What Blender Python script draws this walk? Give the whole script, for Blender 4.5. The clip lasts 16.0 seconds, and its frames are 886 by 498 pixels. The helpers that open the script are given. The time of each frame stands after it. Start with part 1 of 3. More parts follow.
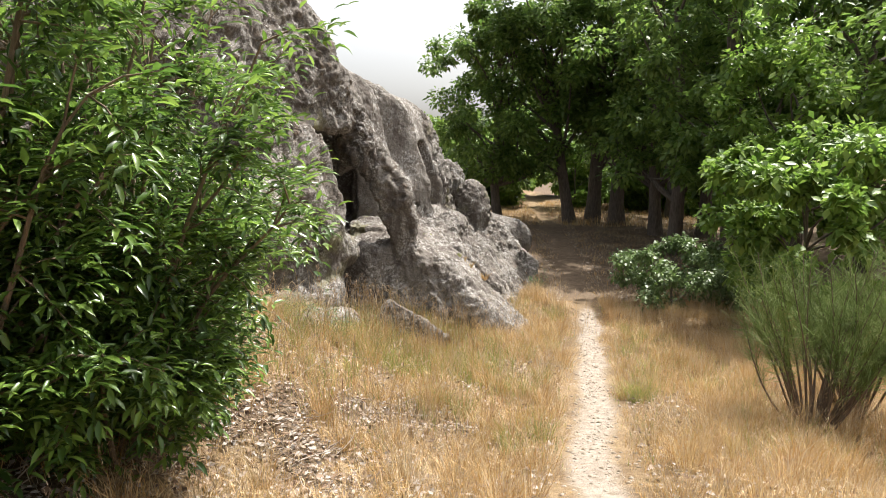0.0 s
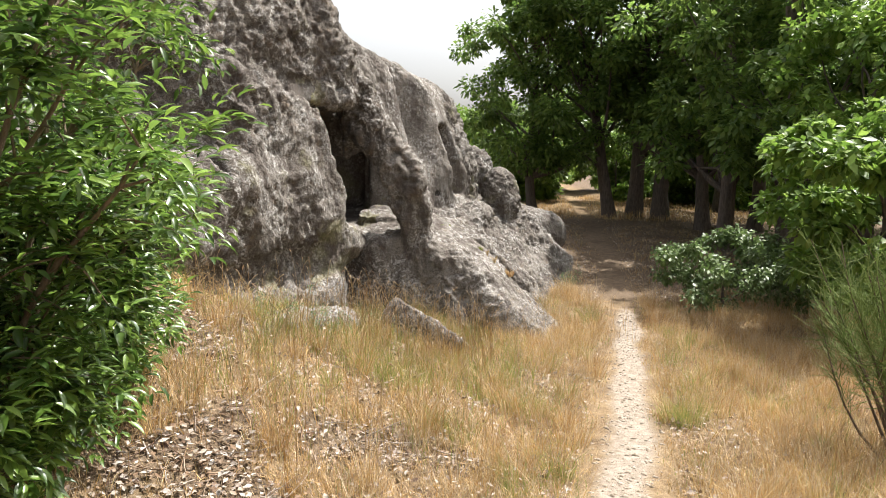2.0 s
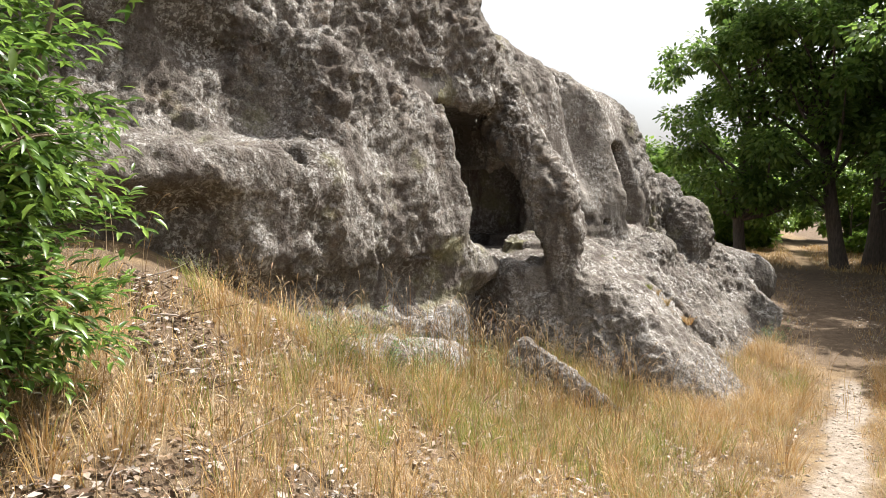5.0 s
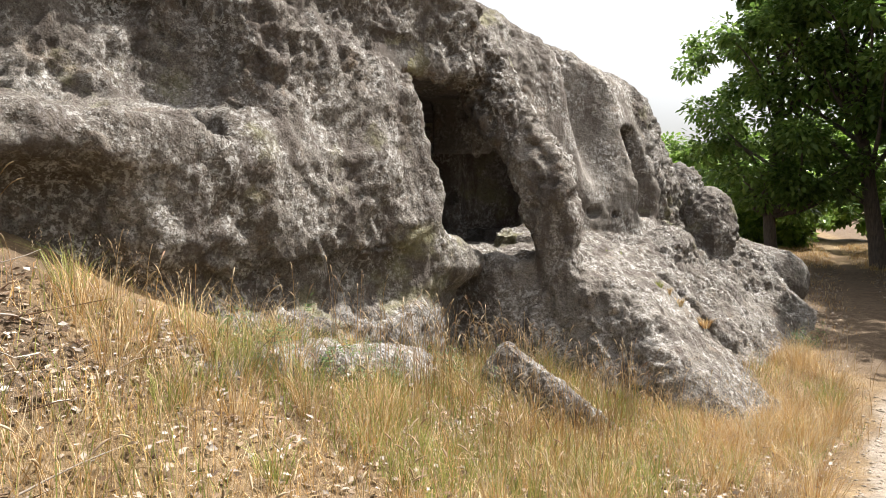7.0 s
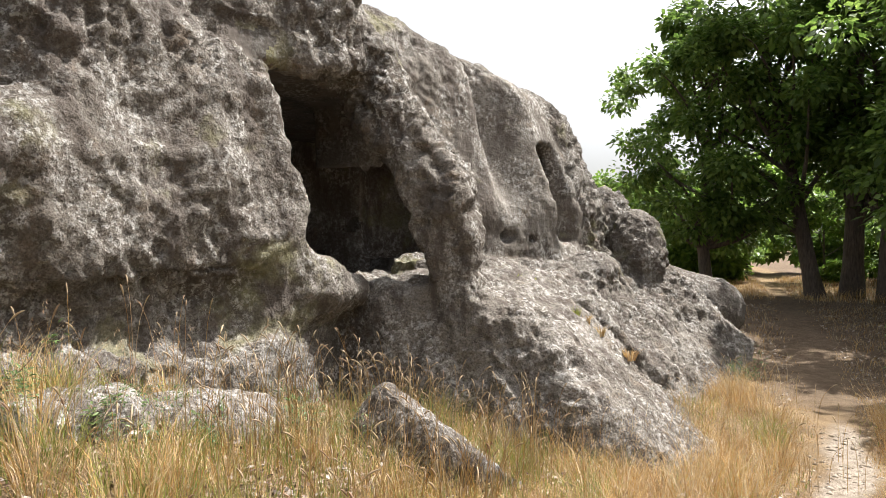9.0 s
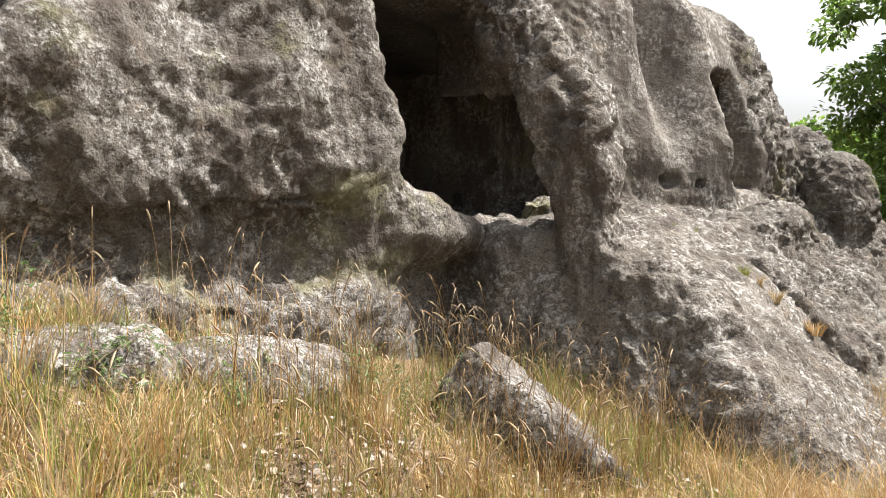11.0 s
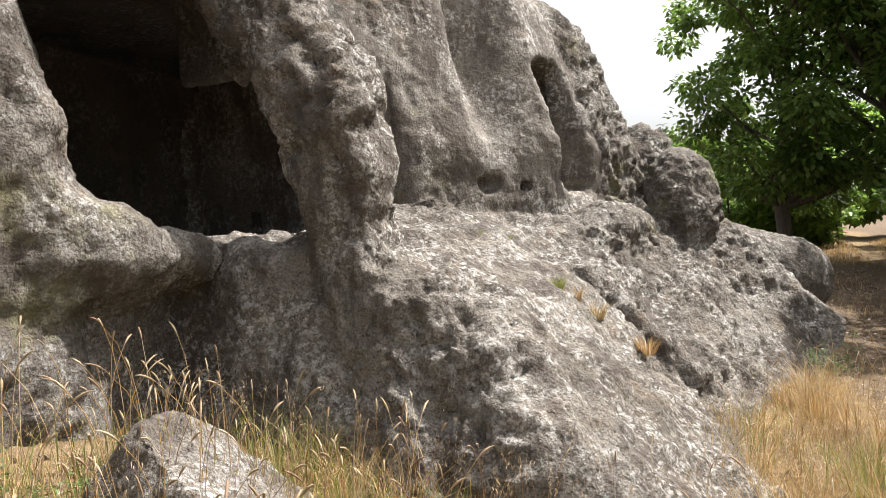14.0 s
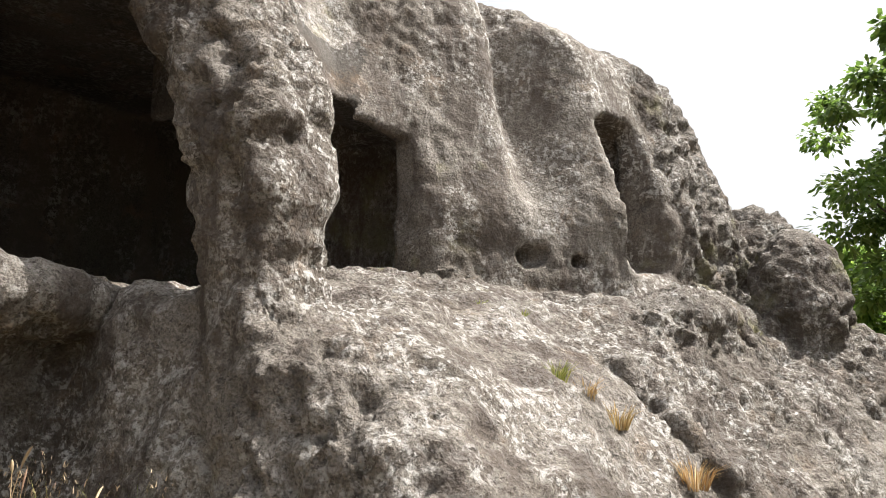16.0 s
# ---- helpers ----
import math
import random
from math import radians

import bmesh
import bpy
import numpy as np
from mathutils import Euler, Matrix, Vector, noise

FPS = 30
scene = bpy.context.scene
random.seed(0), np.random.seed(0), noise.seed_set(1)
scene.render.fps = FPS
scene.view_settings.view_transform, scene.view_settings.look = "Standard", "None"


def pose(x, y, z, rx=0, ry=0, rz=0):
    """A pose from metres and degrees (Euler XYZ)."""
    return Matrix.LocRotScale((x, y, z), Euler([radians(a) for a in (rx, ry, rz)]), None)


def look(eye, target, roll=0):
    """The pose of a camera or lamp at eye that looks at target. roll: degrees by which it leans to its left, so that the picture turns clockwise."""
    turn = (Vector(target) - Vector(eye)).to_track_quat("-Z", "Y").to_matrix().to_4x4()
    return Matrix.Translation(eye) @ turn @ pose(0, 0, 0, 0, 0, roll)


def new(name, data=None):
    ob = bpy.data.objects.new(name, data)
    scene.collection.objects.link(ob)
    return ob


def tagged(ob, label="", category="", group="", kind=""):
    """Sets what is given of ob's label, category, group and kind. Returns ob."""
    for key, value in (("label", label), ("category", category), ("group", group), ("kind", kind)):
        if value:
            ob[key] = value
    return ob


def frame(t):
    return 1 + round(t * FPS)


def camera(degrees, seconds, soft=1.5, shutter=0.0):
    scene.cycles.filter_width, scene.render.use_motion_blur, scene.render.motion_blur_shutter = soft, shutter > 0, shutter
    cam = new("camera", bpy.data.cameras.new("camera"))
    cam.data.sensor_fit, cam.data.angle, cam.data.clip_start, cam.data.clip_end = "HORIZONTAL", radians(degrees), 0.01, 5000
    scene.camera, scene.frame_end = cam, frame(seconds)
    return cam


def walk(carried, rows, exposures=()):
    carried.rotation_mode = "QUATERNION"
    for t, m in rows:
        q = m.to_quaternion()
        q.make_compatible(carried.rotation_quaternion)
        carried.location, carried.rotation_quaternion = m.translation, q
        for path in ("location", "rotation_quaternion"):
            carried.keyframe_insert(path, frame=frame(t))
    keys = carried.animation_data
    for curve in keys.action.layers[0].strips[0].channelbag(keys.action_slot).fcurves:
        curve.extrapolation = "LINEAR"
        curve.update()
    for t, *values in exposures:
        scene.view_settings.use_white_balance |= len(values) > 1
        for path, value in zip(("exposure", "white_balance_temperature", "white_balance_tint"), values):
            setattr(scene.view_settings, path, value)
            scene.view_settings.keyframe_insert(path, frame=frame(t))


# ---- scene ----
cam = camera(64.5, 16.0, soft=0.7)
METRES, EYE, TILT, LEAN, TURN = 11.0, 1.6, -7.0, 0.0, 0.0
ROWS = [
    (0.0, 0.0, 0.0, 0.0, 0.0, 0.0, 0.0),
    (0.5, 0.0082, 0.0301, 0.0017, 2.18, -2.42, -0.18),
    (1.0, 0.0143, 0.061, -0.0038, 0.92, -0.97, 0.95),
    (1.5, 0.0261, 0.0936, -0.0061, 2.97, 0.46, -0.35),
    (2.0, 0.0346, 0.133, -0.0087, 3.33, -0.17, -0.18),
    (2.5, 0.0461, 0.1672, -0.0117, 1.82, 0.75, 1.11),
    (3.0, 0.0584, 0.2003, -0.0165, 7.15, 1.19, -1.57),
    (3.5, 0.0704, 0.2261, -0.0212, 12.22, 1.42, -1.69),
    (6.0, 0.0949, 0.3745, -0.0338, 22.63, 3.88, -3.84),
    (6.5, 0.0995, 0.4035, -0.0356, 22.46, 3.36, -1.33),
    (7.0, 0.1071, 0.4293, -0.0332, 22.34, 3.46, -3.31),
    (7.5, 0.11, 0.4567, -0.038, 23.19, 6.19, -2.68),
    (8.0, 0.1107, 0.4919, -0.0412, 20.85, 5.31, -0.56),
    (8.5, 0.1198, 0.523, -0.0381, 21.18, 4.87, -2.26),
    (9.0, 0.1239, 0.5569, -0.0435, 18.25, 7.44, -1.66),
    (9.5, 0.1302, 0.5878, -0.0488, 22.93, 6.1, -2.84),
    (10.0, 0.1353, 0.6156, -0.045, 27.58, 4.6, -4.16),
    (12.5, 0.1261, 0.7271, -0.0393, 34.91, 2.42, -4.12),
    (13.0, 0.136, 0.7535, -0.0367, 28.15, 2.58, -4.76),
    (13.5, 0.1445, 0.7815, -0.0367, 23.41, 4.54, -3.32),
    (14.0, 0.1512, 0.8152, -0.0338, 24.41, 5.51, -0.62),
    (14.5, 0.1627, 0.85, -0.0387, 25.96, 10.86, -4.0),
    (15.0, 0.1704, 0.8849, -0.0377, 26.74, 11.89, -2.61),
    (15.5, 0.1732, 0.9262, -0.0348, 26.85, 11.84, -1.26),
    (16.0, 0.179, 0.9641, -0.0395, 35.25, 13.91, -5.48),
]
walk(cam, [(t, pose(0, 0, EYE, TILT, LEAN, TURN) @ pose(METRES * x, METRES * y, METRES * z, 90 + pitch, roll, yaw)) for t, x, y, z, yaw, pitch, roll in ROWS])

# ---- light ----
scene.view_settings.exposure = 1.1
SUN_WAY = Vector((0.35, 0.37, 0.86)).normalized()
world = bpy.data.worlds.new("world")
scene.world = world
world.use_nodes = True
wn = world.node_tree
sky = wn.nodes.new("ShaderNodeTexSky")
sky.sky_type = "NISHITA"
sky.sun_disc = False
sky.sun_elevation = math.asin(SUN_WAY.z)
sky.sun_rotation = math.atan2(SUN_WAY.x, SUN_WAY.y)
sky.dust_density = 7.0
sky.air_density = 1.0
sky.ozone_density = 0.6
wn.nodes["Background"].inputs[1].default_value = 0.1
haze = wn.nodes.new("ShaderNodeHueSaturation")
haze.inputs["Saturation"].default_value = 0.3
haze.inputs["Value"].default_value = 1.35
wn.links.new(sky.outputs[0], haze.inputs["Color"])
wn.links.new(haze.outputs[0], wn.nodes["Background"].inputs[0])
sun = new("sun", bpy.data.lights.new("sun", "SUN"))
sun.data.energy = 5.0
sun.data.angle = radians(0.55)
sun.data.color = (1.0, 0.965, 0.91)
sun.matrix_world = look((0, 0, 0), -SUN_WAY) 


# ---- materials ----
def mat(name):
    m = bpy.data.materials.new(name)
    m.use_nodes = True
    nt = m.node_tree
    return m, nt, nt.nodes["Principled BSDF"]


def node(nt, kind, **vals):
    n = nt.nodes.new(kind)
    for k, v in vals.items():
        n.inputs[k.replace("_", " ")].default_value = v
    return n


def noise_tex(nt, scale, detail=6.0, rough=0.6, coord=None, stretch=None):
    n = node(nt, "ShaderNodeTexNoise", Scale=scale, Detail=detail, Roughness=rough)
    c = coord or nt.nodes.new("ShaderNodeTexCoord").outputs["Object"]
    if stretch:
        mp = nt.nodes.new("ShaderNodeMapping")
        mp.inputs["Scale"].default_value = stretch
        nt.links.new(c, mp.inputs["Vector"])
        c = mp.outputs[0]
    nt.links.new(c, n.inputs["Vector"])
    return n.outputs["Fac"]


def ramp(nt, fac, stops):
    r = nt.nodes.new("ShaderNodeValToRGB")
    els = r.color_ramp.elements
    while len(els) < len(stops):
        els.new(0.5)
    for e, (p, c) in zip(els, stops):
        e.position, e.color = p, (*c, 1)
    nt.links.new(fac, r.inputs[0])
    return r.outputs["Color"]


def blend(nt, fac, a, b, how="MIX"):
    x = nt.nodes.new("ShaderNodeMix")
    x.data_type, x.blend_type = "RGBA", how
    for sock, v in ((x.inputs[0], fac), (x.inputs[6], a), (x.inputs[7], b)):
        if isinstance(v, (int, float)):
            sock.default_value = v
        elif isinstance(v, tuple):
            sock.default_value = (*v, 1)
        else:
            nt.links.new(v, sock)
    return x.outputs[2]


def bump(nt, height, strength, dist, normal=None):
    b = node(nt, "ShaderNodeBump", Strength=strength, Distance=dist)
    nt.links.new(height, b.inputs["Height"])
    if normal:
        nt.links.new(normal, b.inputs["Normal"])
    return b.outputs[0]


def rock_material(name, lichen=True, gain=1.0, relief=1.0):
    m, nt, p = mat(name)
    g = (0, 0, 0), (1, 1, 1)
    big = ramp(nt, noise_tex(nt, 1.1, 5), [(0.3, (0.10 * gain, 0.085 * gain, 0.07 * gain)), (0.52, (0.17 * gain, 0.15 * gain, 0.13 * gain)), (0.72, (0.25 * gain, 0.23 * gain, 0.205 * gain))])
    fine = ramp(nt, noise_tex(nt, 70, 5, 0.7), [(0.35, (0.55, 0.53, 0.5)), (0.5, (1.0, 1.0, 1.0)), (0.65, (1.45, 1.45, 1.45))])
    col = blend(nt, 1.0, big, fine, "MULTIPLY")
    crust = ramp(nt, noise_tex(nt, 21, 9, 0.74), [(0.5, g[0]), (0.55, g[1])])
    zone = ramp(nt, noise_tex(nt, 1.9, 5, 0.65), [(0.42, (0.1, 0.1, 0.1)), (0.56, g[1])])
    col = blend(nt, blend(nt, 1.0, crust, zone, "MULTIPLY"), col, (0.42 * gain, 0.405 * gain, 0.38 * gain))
    rust = ramp(nt, noise_tex(nt, 2.7, 6, 0.7), [(0.56, g[0]), (0.68, (0.35, 0.35, 0.35))])
    col = blend(nt, rust, col, (0.20, 0.135, 0.085))
    dark = ramp(nt, noise_tex(nt, 3.2, 7, 0.7, stretch=(1, 1, 0.3)), [(0.5, g[0]), (0.58, (0.75, 0.75, 0.75))])
    col = blend(nt, dark, col, (0.085, 0.07, 0.06))
    speck = ramp(nt, noise_tex(nt, 34, 6, 0.75), [(0.38, (0.9, 0.9, 0.9)), (0.44, g[0])])
    col = blend(nt, speck, col, (0.07, 0.06, 0.052))
    if lichen:
        moss = ramp(nt, noise_tex(nt, 0.9, 7, 0.65), [(0.57, g[0]), (0.68, (0.6, 0.6, 0.6))])
        col = blend(nt, moss, col, (0.22, 0.21, 0.10))
    nt.links.new(col, p.inputs["Base Color"])
    p.inputs["Roughness"].default_value = 0.95
    p.inputs["Specular IOR Level"].default_value = 0.15
    n1 = bump(nt, noise_tex(nt, 13, 7, 0.62), relief, 0.06 * relief)
    v = node(nt, "ShaderNodeTexVoronoi", Scale=34.0)
    nt.links.new(nt.nodes.new("ShaderNodeTexCoord").outputs["Object"], v.inputs["Vector"])
    n2 = bump(nt, v.outputs["Distance"], 0.35 * relief, 0.02, n1)
    n3 = bump(nt, noise_tex(nt, 60, 4, 0.6), relief, 0.012, n2)
    nt.links.new(n3, p.inputs["Normal"])
    return m


def plant_material(name, colors, glow=0.35, rough=0.45, spec=0.4, tints=()):
    """Leaves and blades: colour by island, light coming through the blade."""
    m, nt, p = mat(name)
    geo = nt.nodes.new("ShaderNodeNewGeometry")
    k = len(colors)
    c = ramp(nt, geo.outputs["Random Per Island"], [(i / max(1, k - 1), col) for i, col in enumerate(colors)])
    patch = ramp(nt, noise_tex(nt, 1.6, 3), [(0.3, (0.8, 0.8, 0.8)), (0.7, (1.15, 1.15, 1.15))])
    c = blend(nt, 1.0, c, patch, "MULTIPLY")
    for k, (scale, at, tint) in enumerate(tints):
        where = ramp(nt, noise_tex(nt, scale, 5, 0.65), [(at, (0, 0, 0)), (at + 0.12, (0.75, 0.75, 0.75))])
        c = blend(nt, where, c, tint)
    nt.links.new(c, p.inputs["Base Color"])
    p.inputs["Roughness"].default_value = rough
    p.inputs["Specular IOR Level"].default_value = spec
    tr = nt.nodes.new("ShaderNodeBsdfTranslucent")
    nt.links.new(c, tr.inputs["Color"])
    mix = nt.nodes.new("ShaderNodeMixShader")
    mix.inputs[0].default_value = glow
    nt.links.new(p.outputs[0], mix.inputs[1])
    nt.links.new(tr.outputs[0], mix.inputs[2])
    nt.links.new(mix.outputs[0], nt.nodes["Material Output"].inputs["Surface"])
    return m


def bark_material(name, a, b):
    m, nt, p = mat(name)
    n = noise_tex(nt, 9, 7, 0.65, stretch=(2.5, 2.5, 0.5))
    nt.links.new(ramp(nt, n, [(0.3, a), (0.7, b)]), p.inputs["Base Color"])
    p.inputs["Roughness"].default_value = 0.9
    nt.links.new(bump(nt, n, 0.8, 0.04), p.inputs["Normal"])
    return m


def ground_material():
    """Dry earth with straw litter; the trodden path is pale dust, marked by the mesh attribute 'path'."""
    m, nt, p = mat("dry_earth")
    g = (0, 0, 0), (1, 1, 1)
    soil = ramp(nt, noise_tex(nt, 2.3, 8, 0.7), [(0.3, (0.12, 0.082, 0.05)), (0.55, (0.22, 0.155, 0.09)), (0.75, (0.34, 0.26, 0.155))])
    fine = ramp(nt, noise_tex(nt, 45, 5, 0.7), [(0.3, (0.6, 0.6, 0.6)), (0.7, (1.2, 1.2, 1.2))])
    soil = blend(nt, 1.0, soil, fine, "MULTIPLY")
    dust = ramp(nt, noise_tex(nt, 12, 8, 0.7), [(0.3, (0.17, 0.135, 0.10)), (0.65, (0.33, 0.285, 0.235))])
    at = nt.nodes.new("ShaderNodeAttribute")
    at.attribute_name = "path"
    add = nt.nodes.new("ShaderNodeMath")
    add.operation = "MULTIPLY_ADD"
    nt.links.new(noise_tex(nt, 4, 8, 0.75), add.inputs[0])
    add.inputs[1].default_value = 0.75
    nt.links.new(at.outputs["Fac"], add.inputs[2])
    on = ramp(nt, add.outputs[0], [(0.55, g[0]), (1.0, g[1])])
    at2 = nt.nodes.new("ShaderNodeAttribute")
    at2.attribute_name = "litter"
    brown = ramp(nt, noise_tex(nt, 6, 8, 0.75), [(0.3, (0.07, 0.05, 0.035)), (0.7, (0.17, 0.125, 0.085))])
    col = blend(nt, on, blend(nt, at2.outputs["Fac"], soil, brown), dust)
    nt.links.new(col, p.inputs["Base Color"])
    p.inputs["Roughness"].default_value = 1.0
    p.inputs["Specular IOR Level"].default_value = 0.1
    nt.links.new(bump(nt, noise_tex(nt, 16, 8, 0.7), 0.8, 0.06), p.inputs["Normal"])
    return m


ROCK = rock_material("weathered_tuff", True, 0.82)
WALL_ROCK = rock_material("worked_tuff", True, 0.88, 0.55)
SLOPE_ROCK = rock_material("lichened_tuff", False, 0.95)
# chamber tuff: low gain puts the interior's shade into the colour
CARVED_ROCK = rock_material("shade_toned_carved_tuff", False, 0.38, 0.3)
PALE_ROCK = rock_material("pale_tuff", False, 0.95)
EARTH = ground_material()
STRAW = plant_material("dry_grass", [(0.32, 0.18, 0.06), (0.47, 0.30, 0.11), (0.55, 0.43, 0.24), (0.34, 0.20, 0.09), (0.64, 0.54, 0.37)], 0.3, 0.6, 0.25, ((0.55, 0.6, (0.38, 0.31, 0.11)), (0.83, 0.56, (0.30, 0.17, 0.08)), (2.7, 0.58, (0.46, 0.42, 0.34))))
GREEN_GRASS = plant_material("green_grass", [(0.16, 0.20, 0.04), (0.24, 0.26, 0.07), (0.34, 0.32, 0.10)], 0.35)
SEED = plant_material("seed_heads", [(0.34, 0.26, 0.16), (0.46, 0.37, 0.25), (0.28, 0.18, 0.12)], 0.3, 0.7, 0.2)
LEAF_NEAR = plant_material("elder_leaves", [(0.035, 0.075, 0.013), (0.08, 0.15, 0.024), (0.20, 0.31, 0.055), (0.05, 0.1, 0.03)], 0.45, 0.3, 0.6)
LEAF_OAK = plant_material("oak_leaves", [(0.06, 0.115, 0.022), (0.12, 0.20, 0.04), (0.20, 0.29, 0.065)], 0.55, 0.45)
LEAF_LIGHT = plant_material("chestnut_leaves", [(0.08, 0.15, 0.025), (0.15, 0.25, 0.04), (0.24, 0.34, 0.07)], 0.5, 0.45)
LEAF_BRAMBLE = plant_material("bramble_leaves", [(0.06, 0.10, 0.03), (0.10, 0.16, 0.045), (0.16, 0.22, 0.08)], 0.35, 0.45)
BROOM_GREEN = plant_material("broom_twigs", [(0.13, 0.19, 0.05), (0.20, 0.27, 0.07), (0.28, 0.34, 0.12)], 0.45, 0.6)
BARK = bark_material("dark_bark", (0.04, 0.032, 0.025), (0.13, 0.105, 0.085))
TWIG = bark_material("brown_twigs", (0.10, 0.07, 0.045), (0.22, 0.16, 0.11))


# ---- shaping helpers ----
def mesh_of(name, verts, faces, material, smooth=True):
    """A mesh from an array of points and an array of faces of equal corner count."""
    verts, faces = np.asarray(verts, np.float32), np.asarray(faces, np.int32)
    me = bpy.data.meshes.new(name)
    n, k = faces.shape
    me.vertices.add(len(verts))
    me.vertices.foreach_set("co", verts.ravel())
    me.loops.add(n * k)
    me.loops.foreach_set("vertex_index", faces.ravel())
    me.polygons.add(n)
    me.polygons.foreach_set("loop_start", np.arange(n, dtype=np.int32) * k)
    me.polygons.foreach_set("use_smooth", np.full(n, smooth))
    me.update(calc_edges=True)
    me.validate()
    me.materials.append(material)
    return me


def thing(name, label, category, kind="", group=""):
    return tagged(new(name), label, category, group, kind)


def part_np(name, verts, faces, material, parent=None, label="", smooth=True):
    ob = new(name, mesh_of(name, verts, faces, material, smooth))
    if parent:
        ob.parent = parent
    return tagged(ob, label)


LATTICE = np.random.RandomState(7).rand(32, 32, 32).astype(np.float32)


def vnoise(p):
    """Smooth value noise, 0 to 1, at an array of points."""
    i = np.floor(p).astype(np.int64)
    f = (p - i).astype(np.float32)
    f = f * f * (3 - 2 * f)
    i &= 31
    j = (i + 1) & 31
    x0, y0, z0, x1, y1, z1 = i[:, 0], i[:, 1], i[:, 2], j[:, 0], j[:, 1], j[:, 2]
    fx, fy, fz = f[:, 0], f[:, 1], f[:, 2]
    a = LATTICE[x0, y0, z0] * (1 - fx) + LATTICE[x1, y0, z0] * fx
    b = LATTICE[x0, y1, z0] * (1 - fx) + LATTICE[x1, y1, z0] * fx
    c = LATTICE[x0, y0, z1] * (1 - fx) + LATTICE[x1, y0, z1] * fx
    d = LATTICE[x0, y1, z1] * (1 - fx) + LATTICE[x1, y1, z1] * fx
    return (a * (1 - fy) + b * fy) * (1 - fz) + (c * (1 - fy) + d * fy) * fz


def fbm(p, octaves=4, gain=0.5):
    out, amp, tot = 0, 1.0, 0.0
    for o in range(octaves):
        out = out + amp * vnoise(p * 2.03 ** o + 17.3 * o)
        tot += amp
        amp *= gain
    return out / tot


def smin(a, b, k):
    h = np.clip(0.5 + 0.5 * (b - a) / k, 0, 1)
    return b + (a - b) * h - k * h * (1 - h)


def smax(a, b, k):
    return -smin(-a, -b, k)


def step(a, b, v):
    t = np.clip((v - a) / (b - a), 0, 1)
    return t * t * (3 - 2 * t)


def ball(x, y, z, c, r):
    """Rough distance to an ellipsoid."""
    q = np.sqrt(((x - c[0]) / r[0]) ** 2 + ((y - c[1]) / r[1]) ** 2 + ((z - c[2]) / r[2]) ** 2)
    return (q - 1) * min(r)


def block(x, y, z, lo, hi, rnd):
    q = [np.abs(v - (a + b) / 2) - (b - a) / 2 + rnd for v, a, b in zip((x, y, z), lo, hi)]
    out = np.sqrt(sum(np.maximum(v, 0) ** 2 for v in q))
    return out + np.minimum(np.maximum(np.maximum(q[0], q[1]), q[2]), 0) - rnd


def rod(x, y, z, a, b, ra, rb):
    """Rough distance to a tapered capsule."""
    ab = [b[i] - a[i] for i in range(3)]
    n = sum(v * v for v in ab)
    h = np.clip(((x - a[0]) * ab[0] + (y - a[1]) * ab[1] + (z - a[2]) * ab[2]) / n, 0, 1)
    d = np.sqrt((x - a[0] - h * ab[0]) ** 2 + (y - a[1] - h * ab[1]) ** 2 + (z - a[2] - h * ab[2]) ** 2)
    return d - (ra + (rb - ra) * h)


def skin(field, lo, hi, cell):
    """The surface where field(x, y, z) is 0, as quads (surface nets)."""
    n = [int((b - a) / cell) + 1 for a, b in zip(lo, hi)]
    ax = [np.float32(a) + np.arange(m, dtype=np.float32) * np.float32(cell) for a, m in zip(lo, n)]
    f = np.empty(n, np.float32)
    for s in range(0, n[1], 24):
        X, Y, Z = np.meshgrid(ax[0], ax[1][s:s + 24], ax[2], indexing="ij", sparse=True)
        f[:, s:s + 24] = np.broadcast_to(field(X, Y, Z), (n[0], len(ax[1][s:s + 24]), n[2]))
    s = f < 0
    c = [s[i:n[0] - 1 + i, j:n[1] - 1 + j, k:n[2] - 1 + k] for i in (0, 1) for j in (0, 1) for k in (0, 1)]
    some, every = c[0].copy(), c[0].copy()
    for v in c[1:]:
        some |= v
        every &= v
    live = np.argwhere(some & ~every)
    ids = np.full([m - 1 for m in n], -1, np.int32)
    ids[tuple(live.T)] = np.arange(len(live))
    acc, cnt = np.zeros((len(live), 3), np.float32), np.zeros((len(live), 1), np.float32)
    corners = [(i, j, k) for i in (0, 1) for j in (0, 1) for k in (0, 1)]
    for a in corners:
        for d in range(3):
            if a[d]:
                continue
            b = list(a)
            b[d] = 1
            fa, fb = f[tuple((live + a).T)], f[tuple((live + b).T)]
            m = (fa < 0) != (fb < 0)
            t = np.where(m, fa / np.where(m, fa - fb, 1), 0)
            p = np.tile(np.array(a, np.float32), (len(live), 1))
            p[:, d] = t
            acc += p * m[:, None]
            cnt += m[:, None]
    verts = (live + acc / cnt) * cell + np.array(lo, np.float32)
    quads = []
    for d in range(3):
        u, v = (d + 1) % 3, (d + 2) % 3
        lo_s = [slice(1, m - 1) for m in n]
        hi_s = list(lo_s)
        lo_s[d], hi_s[d] = slice(0, n[d] - 1), slice(1, n[d])
        A, B = s[tuple(lo_s)], s[tuple(hi_s)]
        for flip in (False, True):
            e = np.argwhere((~A & B) if flip else (A & ~B))
            off = np.ones(3, int)
            off[d] = 0
            e = e + off
            q = []
            for du, dv in ((1, 1), (0, 1), (0, 0), (1, 0)):
                w = e.copy()
                w[:, u] -= du
                w[:, v] -= dv
                q.append(ids[tuple(w.T)])
            q = np.stack(q, 1)
            quads.append(q[:, ::-1] if flip else q)
    return verts, np.concatenate(quads)


